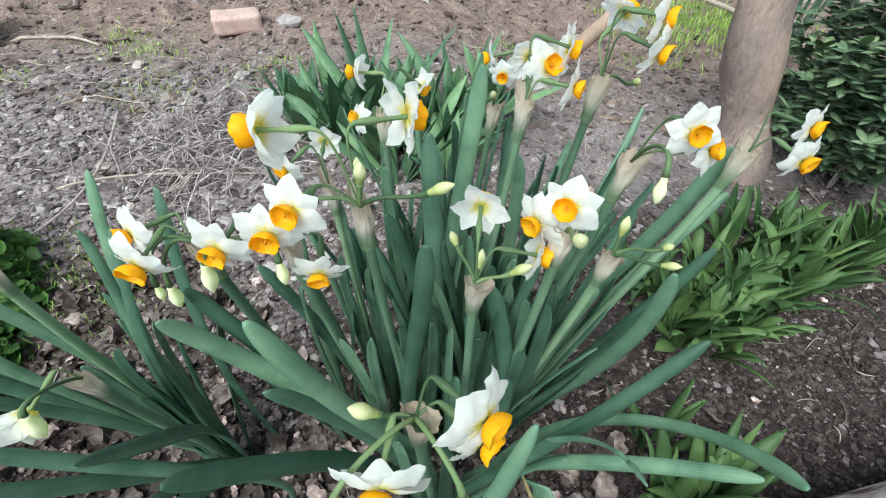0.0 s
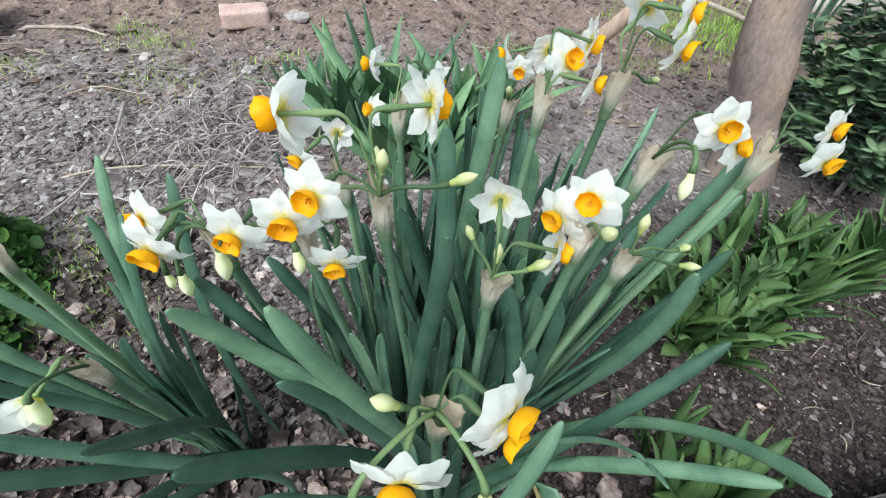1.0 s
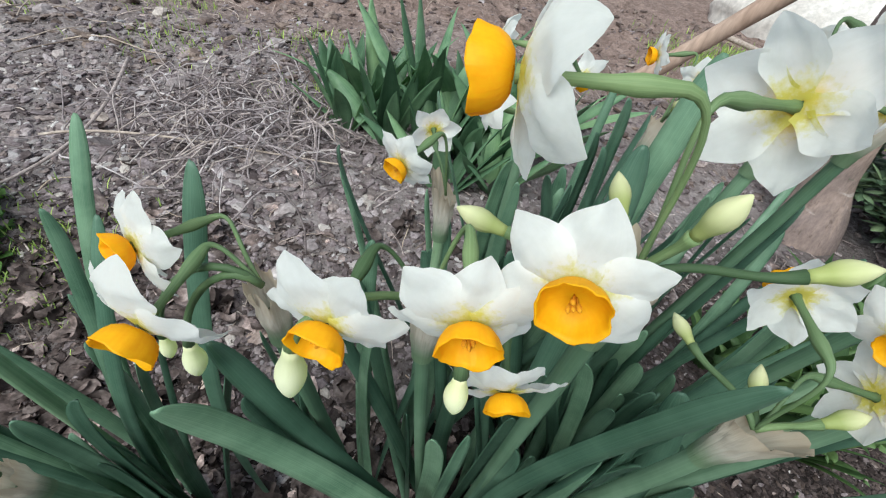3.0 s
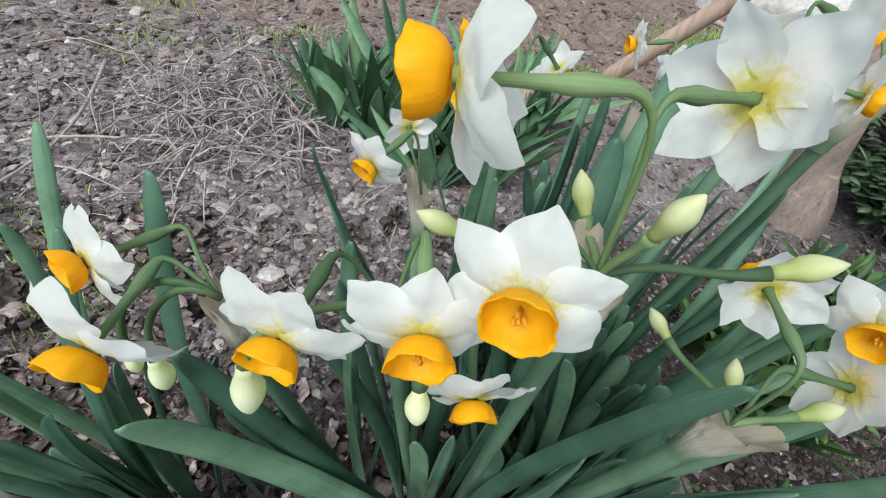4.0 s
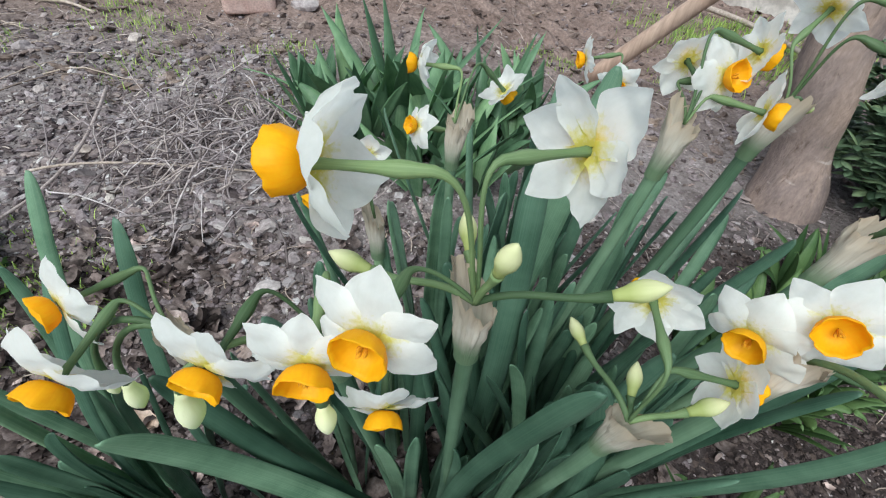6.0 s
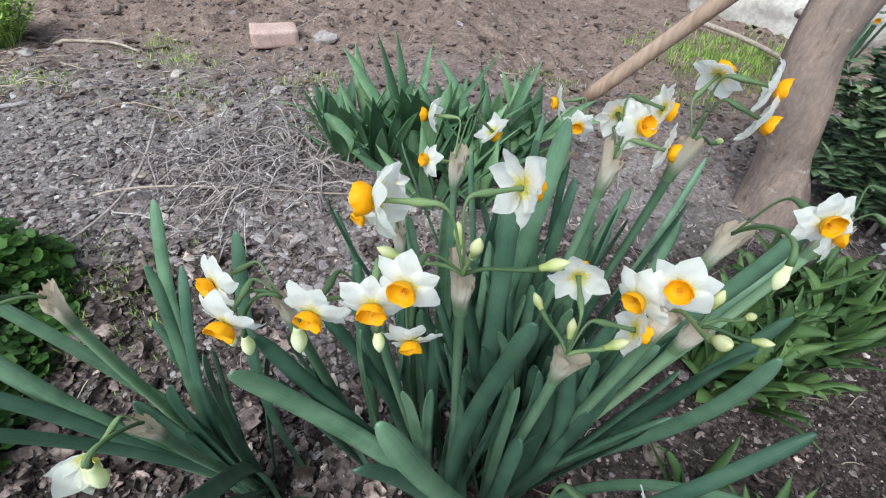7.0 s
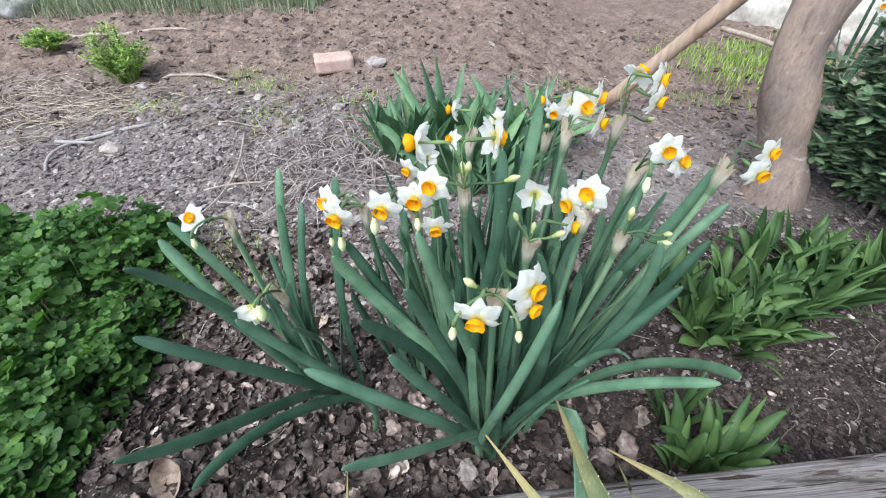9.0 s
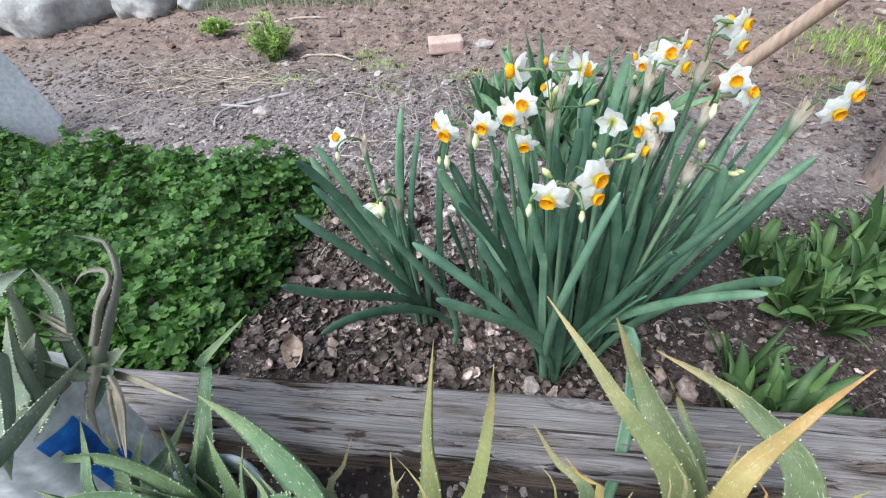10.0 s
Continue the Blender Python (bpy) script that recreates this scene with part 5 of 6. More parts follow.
# ---- aloes in front of the timber ----
def aloe_leaf(p, pts, width, material, seed, label=""):
    """A thick tapering leaf, hollowed above, round below, with pale teeth along both edges."""
    rnd = random.Random(seed)
    dead = material == ALOE_DEAD
    n, cross = 26, 9
    pts = through_points(pts, n)
    out = unit((rnd.uniform(-0.5, 0.5), -1.0, 0.45 + rnd.uniform(-0.2, 0.3)))
    tang = np.gradient(pts, axis=0)
    hollow, body = (0.9, 0.25) if dead else (0.32, 0.42)
    verts, uvs, faces, edge = [], [], [], []
    for i in range(n):
        s = i / (n - 1)
        t = unit(tang[i])
        side = unit(np.cross(t, out))
        nor = np.cross(side, t)
        w = width * (0.45 if dead else 0.56) * max(0.03, 1 - s ** 1.6) * (1 + 0.07 * noise.noise((s * 6, seed, 1)) + (0.25 * noise.noise((s * 9, seed, 4)) if dead else 0))
        edge.append((side, nor, t, w))
        for k in range(cross * 2 - 2):
            if k < cross:
                q, lower = 2 * k / (cross - 1) - 1, 0
            else:
                q, lower = 1 - 2 * (k - cross + 1) / (cross - 1), 1
            dep = hollow * w * (q * q) - (body * w * (1 - q * q) if lower else 0.0)
            verts.append(pts[i] + side * q * w + nor * dep)
            uvs.append((k / 16, s))
    m = cross * 2 - 2
    for i in range(n - 1):
        for k in range(m):
            faces.append((i * m + k, i * m + (k + 1) % m, (i + 1) * m + (k + 1) % m, (i + 1) * m + k))
    faces.append(tuple((n - 1) * m + k for k in range(m)))
    leaf = child("leaf", to_mesh("leaf", verts, faces, material, uvs), p, label=label)
    h = Heap()
    for i in range(4, n - 2):
        side, nor, t, w = edge[i]
        for q in (-1, 1):
            o = pts[i] + side * q * w * 0.97 + nor * hollow * w + t * rnd.uniform(-0.004, 0.004)
            big = min(1.0, w / 0.016) * rnd.uniform(0.6, 1.1)
            h.add(tube([o, o + (side * q * 0.0026 + t * 0.0018) * big], (0.0013 * big, 0.0003), 5))
    tagged(child("spines", h.mesh("spines", SPINE), leaf), kind="stuff")
    return leaf


def aloe(base, label, leaves, seed, material=None, dry=()):
    p = thing("aloe", base, label, "succulent", "aloes in front of the timber")
    return more_leaves(p, leaves, seed, material, dry)


def more_leaves(p, leaves, seed, material=None, dry=(), label=""):
    for k, (pts, w) in enumerate(leaves):
        aloe_leaf(p, pts, w, ALOE_DRY if k in dry else material or ALOE, seed * 40 + k, label)
    return p


big_aloe = aloe((0.217, -0.018, -0.050), "yellowing green aloe with long toothed leaves", (
    (((0.214, -0.014, -0.050), (0.206, -0.004, 0.215), (0.099, 0.029, 0.367), (0.004, 0.102, 0.431)), 0.049),
    (((0.220, -0.008, -0.050), (0.226, 0.016, 0.179), (0.159, 0.105, 0.265), (0.111, 0.270, 0.250)), 0.069),
    (((0.226, 0.004, -0.050), (0.247, 0.055, 0.164), (0.215, 0.118, 0.227), (0.205, 0.200, 0.200)), 0.028),
    (((0.226, -0.009, -0.050), (0.246, 0.011, 0.211), (0.254, 0.027, 0.250), (0.259, 0.047, 0.295)), 0.024),
    (((0.211, -0.020, -0.050), (0.198, -0.026, 0.266), (0.179, -0.007, 0.310)), 0.020)), 1)
more_leaves(big_aloe, (
    (((0.206, -0.024, -0.050), (0.180, -0.039, 0.261), (0.175, -0.016, 0.302)), 0.012),), 21)
aloe((0.309, -0.010, -0.050), "yellowing aloe with orange-tipped toothed leaves", (
    (((0.323, 0.008, -0.050), (0.358, 0.052, 0.203), (0.279, 0.119, 0.281), (0.167, 0.173, 0.289)), 0.065),
    (((0.285, -0.017, -0.050), (0.229, -0.031, 0.318), (0.295, 0.046, 0.372), (0.329, 0.069, 0.448)), 0.047),
    (((0.321, -0.005, -0.050), (0.351, 0.009, 0.278), (0.399, 0.041, 0.290)), 0.019),
    (((0.305, -0.005, -0.050), (0.296, 0.008, 0.231), (0.284, 0.027, 0.259)), 0.018)), 3, dry=(1, 3))
aloe((0.077, -0.085, -0.050), "small yellow-green aloe with toothed leaves", (
    (((0.085, -0.078, -0.050), (0.104, -0.061, 0.274), (0.079, -0.056, 0.303), (0.057, -0.052, 0.332)), 0.033),
    (((0.083, -0.073, -0.050), (0.095, -0.044, 0.224), (0.049, -0.028, 0.266), (0.014, -0.009, 0.305)), 0.043),
    (((0.071, -0.079, -0.050), (0.056, -0.065, 0.245), (0.028, -0.045, 0.282)), 0.014),
    (((0.055, -0.089, -0.050), (0.002, -0.097, 0.259), (-0.003, -0.089, 0.272)), 0.014),
    (((0.093, -0.077, -0.050), (0.130, -0.059, 0.263), (0.140, -0.041, 0.278)), 0.016)), 4, dry=(0,))
mid_aloe = aloe((-0.135, -0.133, -0.050), "yellow-green aloe with slender toothed leaves", (
    (((-0.127, -0.120, -0.050), (-0.109, -0.090, 0.177), (-0.136, -0.029, 0.225), (-0.184, 0.124, 0.251)), 0.058),
    (((-0.108, -0.121, -0.050), (-0.045, -0.094, 0.238), (-0.032, -0.054, 0.374), (-0.022, -0.073, 0.506)), 0.034),
    (((-0.141, -0.128, -0.050), (-0.154, -0.115, 0.196), (-0.173, -0.078, 0.247)), 0.022),
    (((-0.140, -0.130, -0.050), (-0.151, -0.125, 0.207), (-0.141, -0.096, 0.248)), 0.020),
    (((-0.127, -0.126, -0.050), (-0.109, -0.110, 0.204), (-0.135, -0.093, 0.236), (-0.159, -0.086, 0.256)), 0.020)), 5)
more_leaves(mid_aloe, (
    (((-0.168, -0.135, -0.050), (-0.244, -0.141, 0.186), (-0.239, -0.108, 0.222), (-0.234, -0.080, 0.251)), 0.030),), 25)
broad_aloe = aloe((-0.375, -0.220, 0.190), "green aloe with broad and narrow toothed leaves", (
    (((-0.329, -0.207, 0.190), (-0.221, -0.178, 0.279), (-0.323, -0.141, 0.324), (-0.428, -0.127, 0.344)), 0.077),
    (((-0.388, -0.218, 0.190), (-0.418, -0.213, 0.217), (-0.468, -0.186, 0.248), (-0.519, -0.154, 0.286)), 0.040),
    (((-0.420, -0.219, 0.190), (-0.525, -0.218, 0.192), (-0.502, -0.169, 0.236), (-0.487, -0.125, 0.279)), 0.033),
    (((-0.369, -0.213, 0.190), (-0.355, -0.197, 0.228), (-0.383, -0.175, 0.266), (-0.409, -0.156, 0.301)), 0.034),
    (((-0.363, -0.214, 0.190), (-0.335, -0.201, 0.237), (-0.344, -0.176, 0.270), (-0.349, -0.153, 0.299)), 0.023)), 7, ALOE_GREEN)
more_leaves(broad_aloe, (
    (((-0.390, -0.211, 0.190), (-0.424, -0.190, 0.198), (-0.447, -0.140, 0.266), (-0.489, -0.070, 0.305), (-0.487, -0.070, 0.325), (-0.424, -0.009, 0.385)), 0.034),
    (((-0.396, -0.218, 0.190), (-0.445, -0.214, 0.205), (-0.443, -0.175, 0.249), (-0.446, -0.137, 0.293)), 0.021),
    (((-0.346, -0.211, 0.190), (-0.277, -0.189, 0.247), (-0.315, -0.172, 0.285)), 0.025),), 27, ALOE_GREEN)
low_aloe = aloe((-0.440, -0.256, 0.190), "young green aloe with crowded leaves in a pot", (
    (((-0.427, -0.245, 0.190), (-0.397, -0.222, 0.269), (-0.532, -0.223, 0.287), (-0.684, -0.269, 0.262)), 0.035),
    (((-0.470, -0.257, 0.190), (-0.538, -0.260, 0.248), (-0.569, -0.226, 0.289), (-0.593, -0.198, 0.322)), 0.028),
    (((-0.417, -0.247, 0.190), (-0.362, -0.228, 0.268), (-0.418, -0.234, 0.279), (-0.487, -0.240, 0.293)), 0.030),
    (((-0.459, -0.253, 0.190), (-0.503, -0.247, 0.221), (-0.533, -0.222, 0.252), (-0.569, -0.198, 0.285)), 0.040),
    (((-0.463, -0.253, 0.190), (-0.517, -0.246, 0.205), (-0.521, -0.214, 0.243), (-0.520, -0.179, 0.282)), 0.039)), 9, ALOE_GREEN)
more_leaves(low_aloe, (
    (((-0.398, -0.236, 0.190), (-0.299, -0.192, 0.254), (-0.353, -0.165, 0.287)), 0.031),
    (((-0.441, -0.249, 0.190), (-0.441, -0.233, 0.230), (-0.453, -0.188, 0.287)), 0.031),
    (((-0.475, -0.263, 0.190), (-0.557, -0.279, 0.260), (-0.603, -0.285, 0.276)), 0.035),
    (((-0.431, -0.252, 0.190), (-0.410, -0.243, 0.275), (-0.486, -0.262, 0.292), (-0.577, -0.307, 0.287)), 0.043),
    (((-0.422, -0.241, 0.190), (-0.378, -0.207, 0.204), (-0.431, -0.191, 0.248)), 0.029),), 29, ALOE_GREEN)
grey_aloe = aloe((-0.592, -0.154, 0.359), "grey-green aloe with withered leaves in a sack planter", (
    (((-0.649, -0.189, 0.349), (-0.676, -0.153, 0.424), (-0.706, -0.115, 0.503)), 0.068),
    (((-0.521, -0.302, 0.411), (-0.548, -0.224, 0.407), (-0.579, -0.148, 0.403)), 0.044),
    (((-0.637, -0.130, 0.410), (-0.654, -0.104, 0.448), (-0.683, -0.095, 0.493)), 0.044),
    (((-0.703, -0.156, 0.477), (-0.691, -0.127, 0.494), (-0.680, -0.099, 0.498)), 0.029),
    (((-0.582, -0.142, 0.368), (-0.569, -0.128, 0.378), (-0.554, -0.114, 0.386)), 0.024)), 11, ALOE_GREY)
more_leaves(grey_aloe, (
    (((-0.604, -0.153, 0.367), (-0.650, -0.125, 0.400), (-0.667, -0.093, 0.435), (-0.671, -0.083, 0.459)), 0.037),
    (((-0.615, -0.209, 0.457), (-0.572, -0.247, 0.414), (-0.519, -0.289, 0.382)), 0.068),
    (((-0.627, -0.175, 0.396), (-0.589, -0.168, 0.385), (-0.544, -0.155, 0.377)), 0.028),
    (((-0.562, -0.144, 0.378), (-0.561, -0.174, 0.354), (-0.563, -0.203, 0.331)), 0.033),
    (((-0.620, -0.207, 0.377), (-0.632, -0.190, 0.424), (-0.637, -0.162, 0.480)), 0.053),), 31, ALOE_GREY)
more_leaves(grey_aloe, (
    (((-0.677, -0.258, 0.347), (-0.642, -0.210, 0.385), (-0.639, -0.154, 0.437)), 0.073),
    (((-0.639, -0.254, 0.333), (-0.607, -0.212, 0.364), (-0.604, -0.168, 0.381)), 0.045),), 41, ALOE_GREY)
more_leaves(grey_aloe, (
    (((-0.581, -0.137, 0.374), (-0.585, -0.090, 0.419), (-0.592, -0.046, 0.461), (-0.623, -0.022, 0.493), (-0.650, -0.025, 0.503), (-0.666, -0.035, 0.511)), 0.032),
    (((-0.593, -0.126, 0.392), (-0.602, -0.088, 0.429), (-0.595, -0.061, 0.457), (-0.614, -0.050, 0.468), (-0.641, -0.064, 0.466), (-0.656, -0.086, 0.448)), 0.021),
    (((-0.545, -0.151, 0.371), (-0.515, -0.167, 0.359), (-0.504, -0.192, 0.326), (-0.494, -0.221, 0.288)), 0.020),
    (((-0.538, -0.164, 0.364), (-0.519, -0.187, 0.339), (-0.503, -0.214, 0.299)), 0.014),
    (((-0.578, -0.143, 0.364), (-0.528, -0.137, 0.358), (-0.482, -0.136, 0.347), (-0.433, -0.133, 0.335)), 0.016)), 60, ALOE_DEAD, (), "withered grey-brown leaf")
more_leaves(grey_aloe, (
    (((-0.628, -0.126, 0.409), (-0.661, -0.127, 0.425), (-0.700, -0.128, 0.443)), 0.010),
    (((-0.627, -0.130, 0.405), (-0.659, -0.135, 0.415), (-0.691, -0.140, 0.426)), 0.008),
    (((-0.629, -0.121, 0.415), (-0.670, -0.123, 0.434), (-0.689, -0.119, 0.449)), 0.007),
    (((-0.630, -0.133, 0.403), (-0.661, -0.142, 0.408), (-0.684, -0.148, 0.413)), 0.008),
    (((-0.563, -0.148, 0.384), (-0.550, -0.188, 0.353), (-0.532, -0.212, 0.317)), 0.028)), 65, ALOE_DEAD, (), "withered grey-brown leaf")



def plant_pot(x, y, r, h, seed):
    """A round plastic pot with a rolled rim, filled with soil."""
    z = ground_z(x, y) - 0.005
    p = thing("plant_pot", (x, y, z), "tall pale grey-blue plastic plant pot filled with soil", "pot")
    sides, prof = 40, [(0.75, 0), (0.80, 0.25), (0.90, 0.6), (0.97, 0.85), (1.06, 0.86), (1.08, 0.93), (1.05, 1.0), (0.99, 1.0), (0.96, 0.95), (0.93, 0.8)]
    v = [(x + r * q * math.cos(2 * math.pi * k / sides), y + r * q * math.sin(2 * math.pi * k / sides), z + h * w) for q, w in prof for k in range(sides)]
    f = [(j * sides + k, j * sides + (k + 1) % sides, (j + 1) * sides + (k + 1) % sides, (j + 1) * sides + k) for j in range(len(prof) - 1) for k in range(sides)]
    f.append(tuple(range(sides - 1, -1, -1)))
    child("wall", to_mesh("wall", v, f, PLASTIC), p)
    v = [(x, y, z + h * 0.86)] + [(x + r * 0.94 * math.cos(2 * math.pi * k / sides), y + r * 0.94 * math.sin(2 * math.pi * k / sides), z + h * 0.84) for k in range(sides)]
    child("soil_fill", to_mesh("soil_fill", v, [(0, 1 + k, 1 + (k + 1) % sides) for k in range(sides)], SOIL), p)


plant_pot(-0.40, -0.235, 0.085, 0.275, 1)


def bag_planter(x, y, r, h):
    """A filled plastic sack standing as a planter, creased, with a blue band of print and an open top of soil."""
    z = ground_z(x, y) - 0.004
    p = thing("bag_planter", (x, y, z), "crumpled white plastic sack with blue print used as planter", "sack")
    sides, rows = 48, 16

    def ring(j, k, off=0.0):
        a, t = 2 * math.pi * k / sides, j / (rows - 1)
        rr = r * (0.92 + 0.14 * math.sin(2.6 * t)) + off + 0.012 * noise.noise((math.cos(a) * 3, math.sin(a) * 3, t * 5)) + 0.006 * noise.noise((math.cos(a) * 9, math.sin(a) * 9, t * 14))
        return x + rr * math.cos(a), y + rr * math.sin(a), z + h * t
    v = [ring(j, k) for j in range(rows) for k in range(sides)]
    f = [(j * sides + k, j * sides + (k + 1) % sides, (j + 1) * sides + (k + 1) % sides, (j + 1) * sides + k) for j in range(rows - 1) for k in range(sides)]
    body = child("sack", to_mesh("sack", v, f, BAG_WHITE), p)
    lo, hi = 40, 56
    v = [ring(j, k, 0.0025) for j in range(rows - 1) for k in range(lo, hi)]
    m = hi - lo
    f = [(j * m + k, j * m + k + 1, (j + 1) * m + k + 1, (j + 1) * m + k) for j in range(rows - 2) for k in range(m - 1) if 8.5 < k + 0.2 * j < 12.0]
    child("blue_print", to_mesh("blue_print", v, f, BAG_BLUE), body, label="blue printed shape")
    v = [(x, y, z + h * 0.93)] + [(x + r * 0.95 * math.cos(2 * math.pi * k / sides), y + r * 0.95 * math.sin(2 * math.pi * k / sides), z + h * 0.9) for k in range(sides)]
    child("soil_fill", to_mesh("soil_fill", v, [(0, 1 + k, 1 + (k + 1) % sides) for k in range(sides)], SOIL), p)


bag_planter(-0.695, -0.225, 0.088, 0.425)


# ---- stones, litter, twigs ----
def pebble_piece(rnd, at, size):
    """An angular stone: an uneven eight-cornered lump."""
    a = rnd.uniform(0, 6.28)
    ca, sa = math.cos(a), math.sin(a)
    sx, sy, sz = size * rnd.uniform(0.7, 1.5), size * rnd.uniform(0.45, 1.0), size * rnd.uniform(0.2, 0.6)
    tip = rnd.uniform(-0.5, 0.5)
    v = []
    for z, k in ((-0.6, 0.8), (0.2, 1.0), (0.75, 0.62)):
        for q in range(5):
            b = 1.2566 * q + rnd.uniform(-0.35, 0.35)
            r = k * rnd.uniform(0.75, 1.15)
            px, py = sx * r * math.cos(b), sy * r * math.sin(b)
            v.append((at[0] + px * ca - py * sa, at[1] + px * sa + py * ca, at[2] + sz * (z + rnd.uniform(-0.15, 0.15)) + tip * px))
    f = [(j * 5 + q, j * 5 + (q + 1) % 5, (j + 1) * 5 + (q + 1) % 5, (j + 1) * 5 + q) for j in range(2) for q in range(5)]
    f.append((10, 11, 12, 13, 14))
    return v, f, [(0, 0)] * 15


def scatter(name, label, category, count, where, sizes, seed, material, sink=0.2):
    rnd = random.Random(seed)
    h = Heap()
    for _ in range(count):
        x, y = where(rnd)
        s = sizes[0] * (sizes[1] / sizes[0]) ** (rnd.random() ** 3.2)
        h.add(pebble_piece(rnd, (x, y, ground_z(x, y) + s * (0.35 - sink)), s))
    return tagged(new(name, h.mesh(name, material, False)), label, category, kind="stuff")


def wide(r):
    x, y = r.uniform(-3.4, 1.8), 0.5 + 2.6 * r.random() ** 1.2
    if y > 1.65 and r.random() < 0.6:
        y = r.uniform(0.7, 1.6)
    if (x > 0.2 and y < 1.05 or -0.95 < x < -0.42 and y < 0.76) and r.random() < 0.75:
        y += 0.9
    return x, y


def mid_patch(r):
    x, y = r.gauss(-0.75, 0.55), r.gauss(1.0, 0.32)
    return x, y + (0.45 if -0.95 < x < -0.42 and y < 0.76 else 0.0)


def bed(r):
    x = r.uniform(-0.95, 1.2)
    return x, beam_y(x) + 0.08 + 0.75 * r.random()


scatter("gravel", "angular grey-pink gravel strewn over soil", "gravel", 24000, wide, (0.0018, 0.019), 21, GRAVEL)
scatter("gravel", "angular grey-pink gravel strewn over soil", "gravel", 14000, mid_patch, (0.003, 0.017), 22, GRAVEL)
scatter("stone_chips", "pale grey stone chips strewn over soil", "gravel", 5200, mid_patch, (0.003, 0.015), 23, CHIPS)
scatter("soil_crumbs", "brown soil crumbs and bark bits", "soil", 16000, bed, (0.0016, 0.009), 24, CRUMB)
scatter("soil_crumbs", "brown soil crumbs and bark bits", "soil", 30000, lambda r: (0.15 + 1.2 * r.random(), 0.26 + 0.75 * r.random()), (0.0022, 0.0095), 26, CRUMB)
scatter("stone_chips", "pale grey stone chips strewn over soil", "gravel", 900, bed, (0.002, 0.010), 28, CHIPS)
scatter("soil_crumbs", "brown soil crumbs and bark bits", "soil", 7000, lambda r: (r.gauss(-0.65, 0.16), r.uniform(0.35, 0.85)), (0.002, 0.009), 30, CRUMB)
scatter("gravel", "angular grey-pink gravel strewn over soil", "gravel", 5000, bed, (0.002, 0.009), 29, GRAVEL)
scatter("gravel", "angular grey-pink gravel strewn over soil", "gravel", 3600, lambda r: (r.gauss(-0.42, 0.16), r.uniform(0.36, 0.78)), (0.002, 0.012), 32, GRAVEL)
scatter("gravel", "angular grey-pink gravel strewn over soil", "gravel", 3000, lambda r: (r.uniform(-1.2, 1.0), r.uniform(-0.5, 0.15)), (0.003, 0.012), 25, GRAVEL)

scatter("soil_clods", "brown crumbly soil clods", "soil", 13000, lambda r: (r.uniform(-4.6, 1.9), 1.35 + 2.1 * r.random() ** 1.2), (0.003, 0.03), 27, CLOD, 0.3)

for k, (x, y, s) in enumerate(((-1.88, 0.99, 0.034), (-1.66, 0.87, 0.026), (-1.455, 1.19, 0.042), (-1.27, 0.885, 0.024), (-1.71, 1.74, 0.032), (-1.76, 1.0, 0.022), (-0.94, 1.16, 0.026), (-0.81, 1.25, 0.030), (-0.66, 1.52, 0.032),
                               (-0.36, 0.73, 0.024), (-0.40, 0.86, 0.026), (-0.33, 0.80, 0.018), (-1.3, 1.47, 0.028), (-1.05, 1.6, 0.026), (-0.62, 1.98, 0.05), (-0.024, 0.245, 0.024), (-0.9, 1.07, 0.022), (-1.5, 1.3, 0.02),
                               (-0.5, 1.0, 0.022), (-0.28, 0.95, 0.016), (-1.15, 1.3, 0.02), (0.62, 1.3, 0.02), (0.4, 1.5, 0.022), (-2.0, 1.3, 0.025), (-2.15, 0.95, 0.028))):
    tagged(boulder((x, y), (s, s * 0.8, s * 0.75), k + 20, STONE, "stone", "pale grey angular stone half sunk in soil", "stone", 0.7, 2, 0.45), group="loose stones on the soil")


def litter_leaf(rnd, at, size):
    """One dead leaf, curled and crumpled."""
    m = Matrix.Translation(at) @ Matrix.Rotation(rnd.uniform(0, 6.28), 4, "Z") @ Matrix.Rotation(rnd.uniform(-0.9, 0.9), 4, "X") @ Matrix.Rotation(rnd.uniform(-0.7, 0.7), 4, "Y")
    curl, s = rnd.uniform(-0.5, 0.9), rnd.uniform(0, 90)
    v, u = [], []
    n, c = 7, 5
    for i in range(n):
        t = i / (n - 1)
        w = size * 0.34 * max(0.08, math.sin(math.pi * (0.06 + 0.9 * t)) ** 0.7) * (1 + 0.7 * noise.noise((t * 5, s, 3.0)))
        for k in range(c):
            q = 2 * k / (c - 1) - 1
            p = Vector((size * (t - 0.5), q * w, size * curl * (q * q * 0.35 + (t - 0.5) ** 2) + 0.09 * size * noise.noise((t * 4 + s, q * 2.5, s))))
            v.append(tuple(m @ p))
            u.append((0, 0))
    f = [(i * c + k, i * c + k + 1, (i + 1) * c + k + 1, (i + 1) * c + k) for i in range(n - 1) for k in range(c - 1)]
    return v, f, u


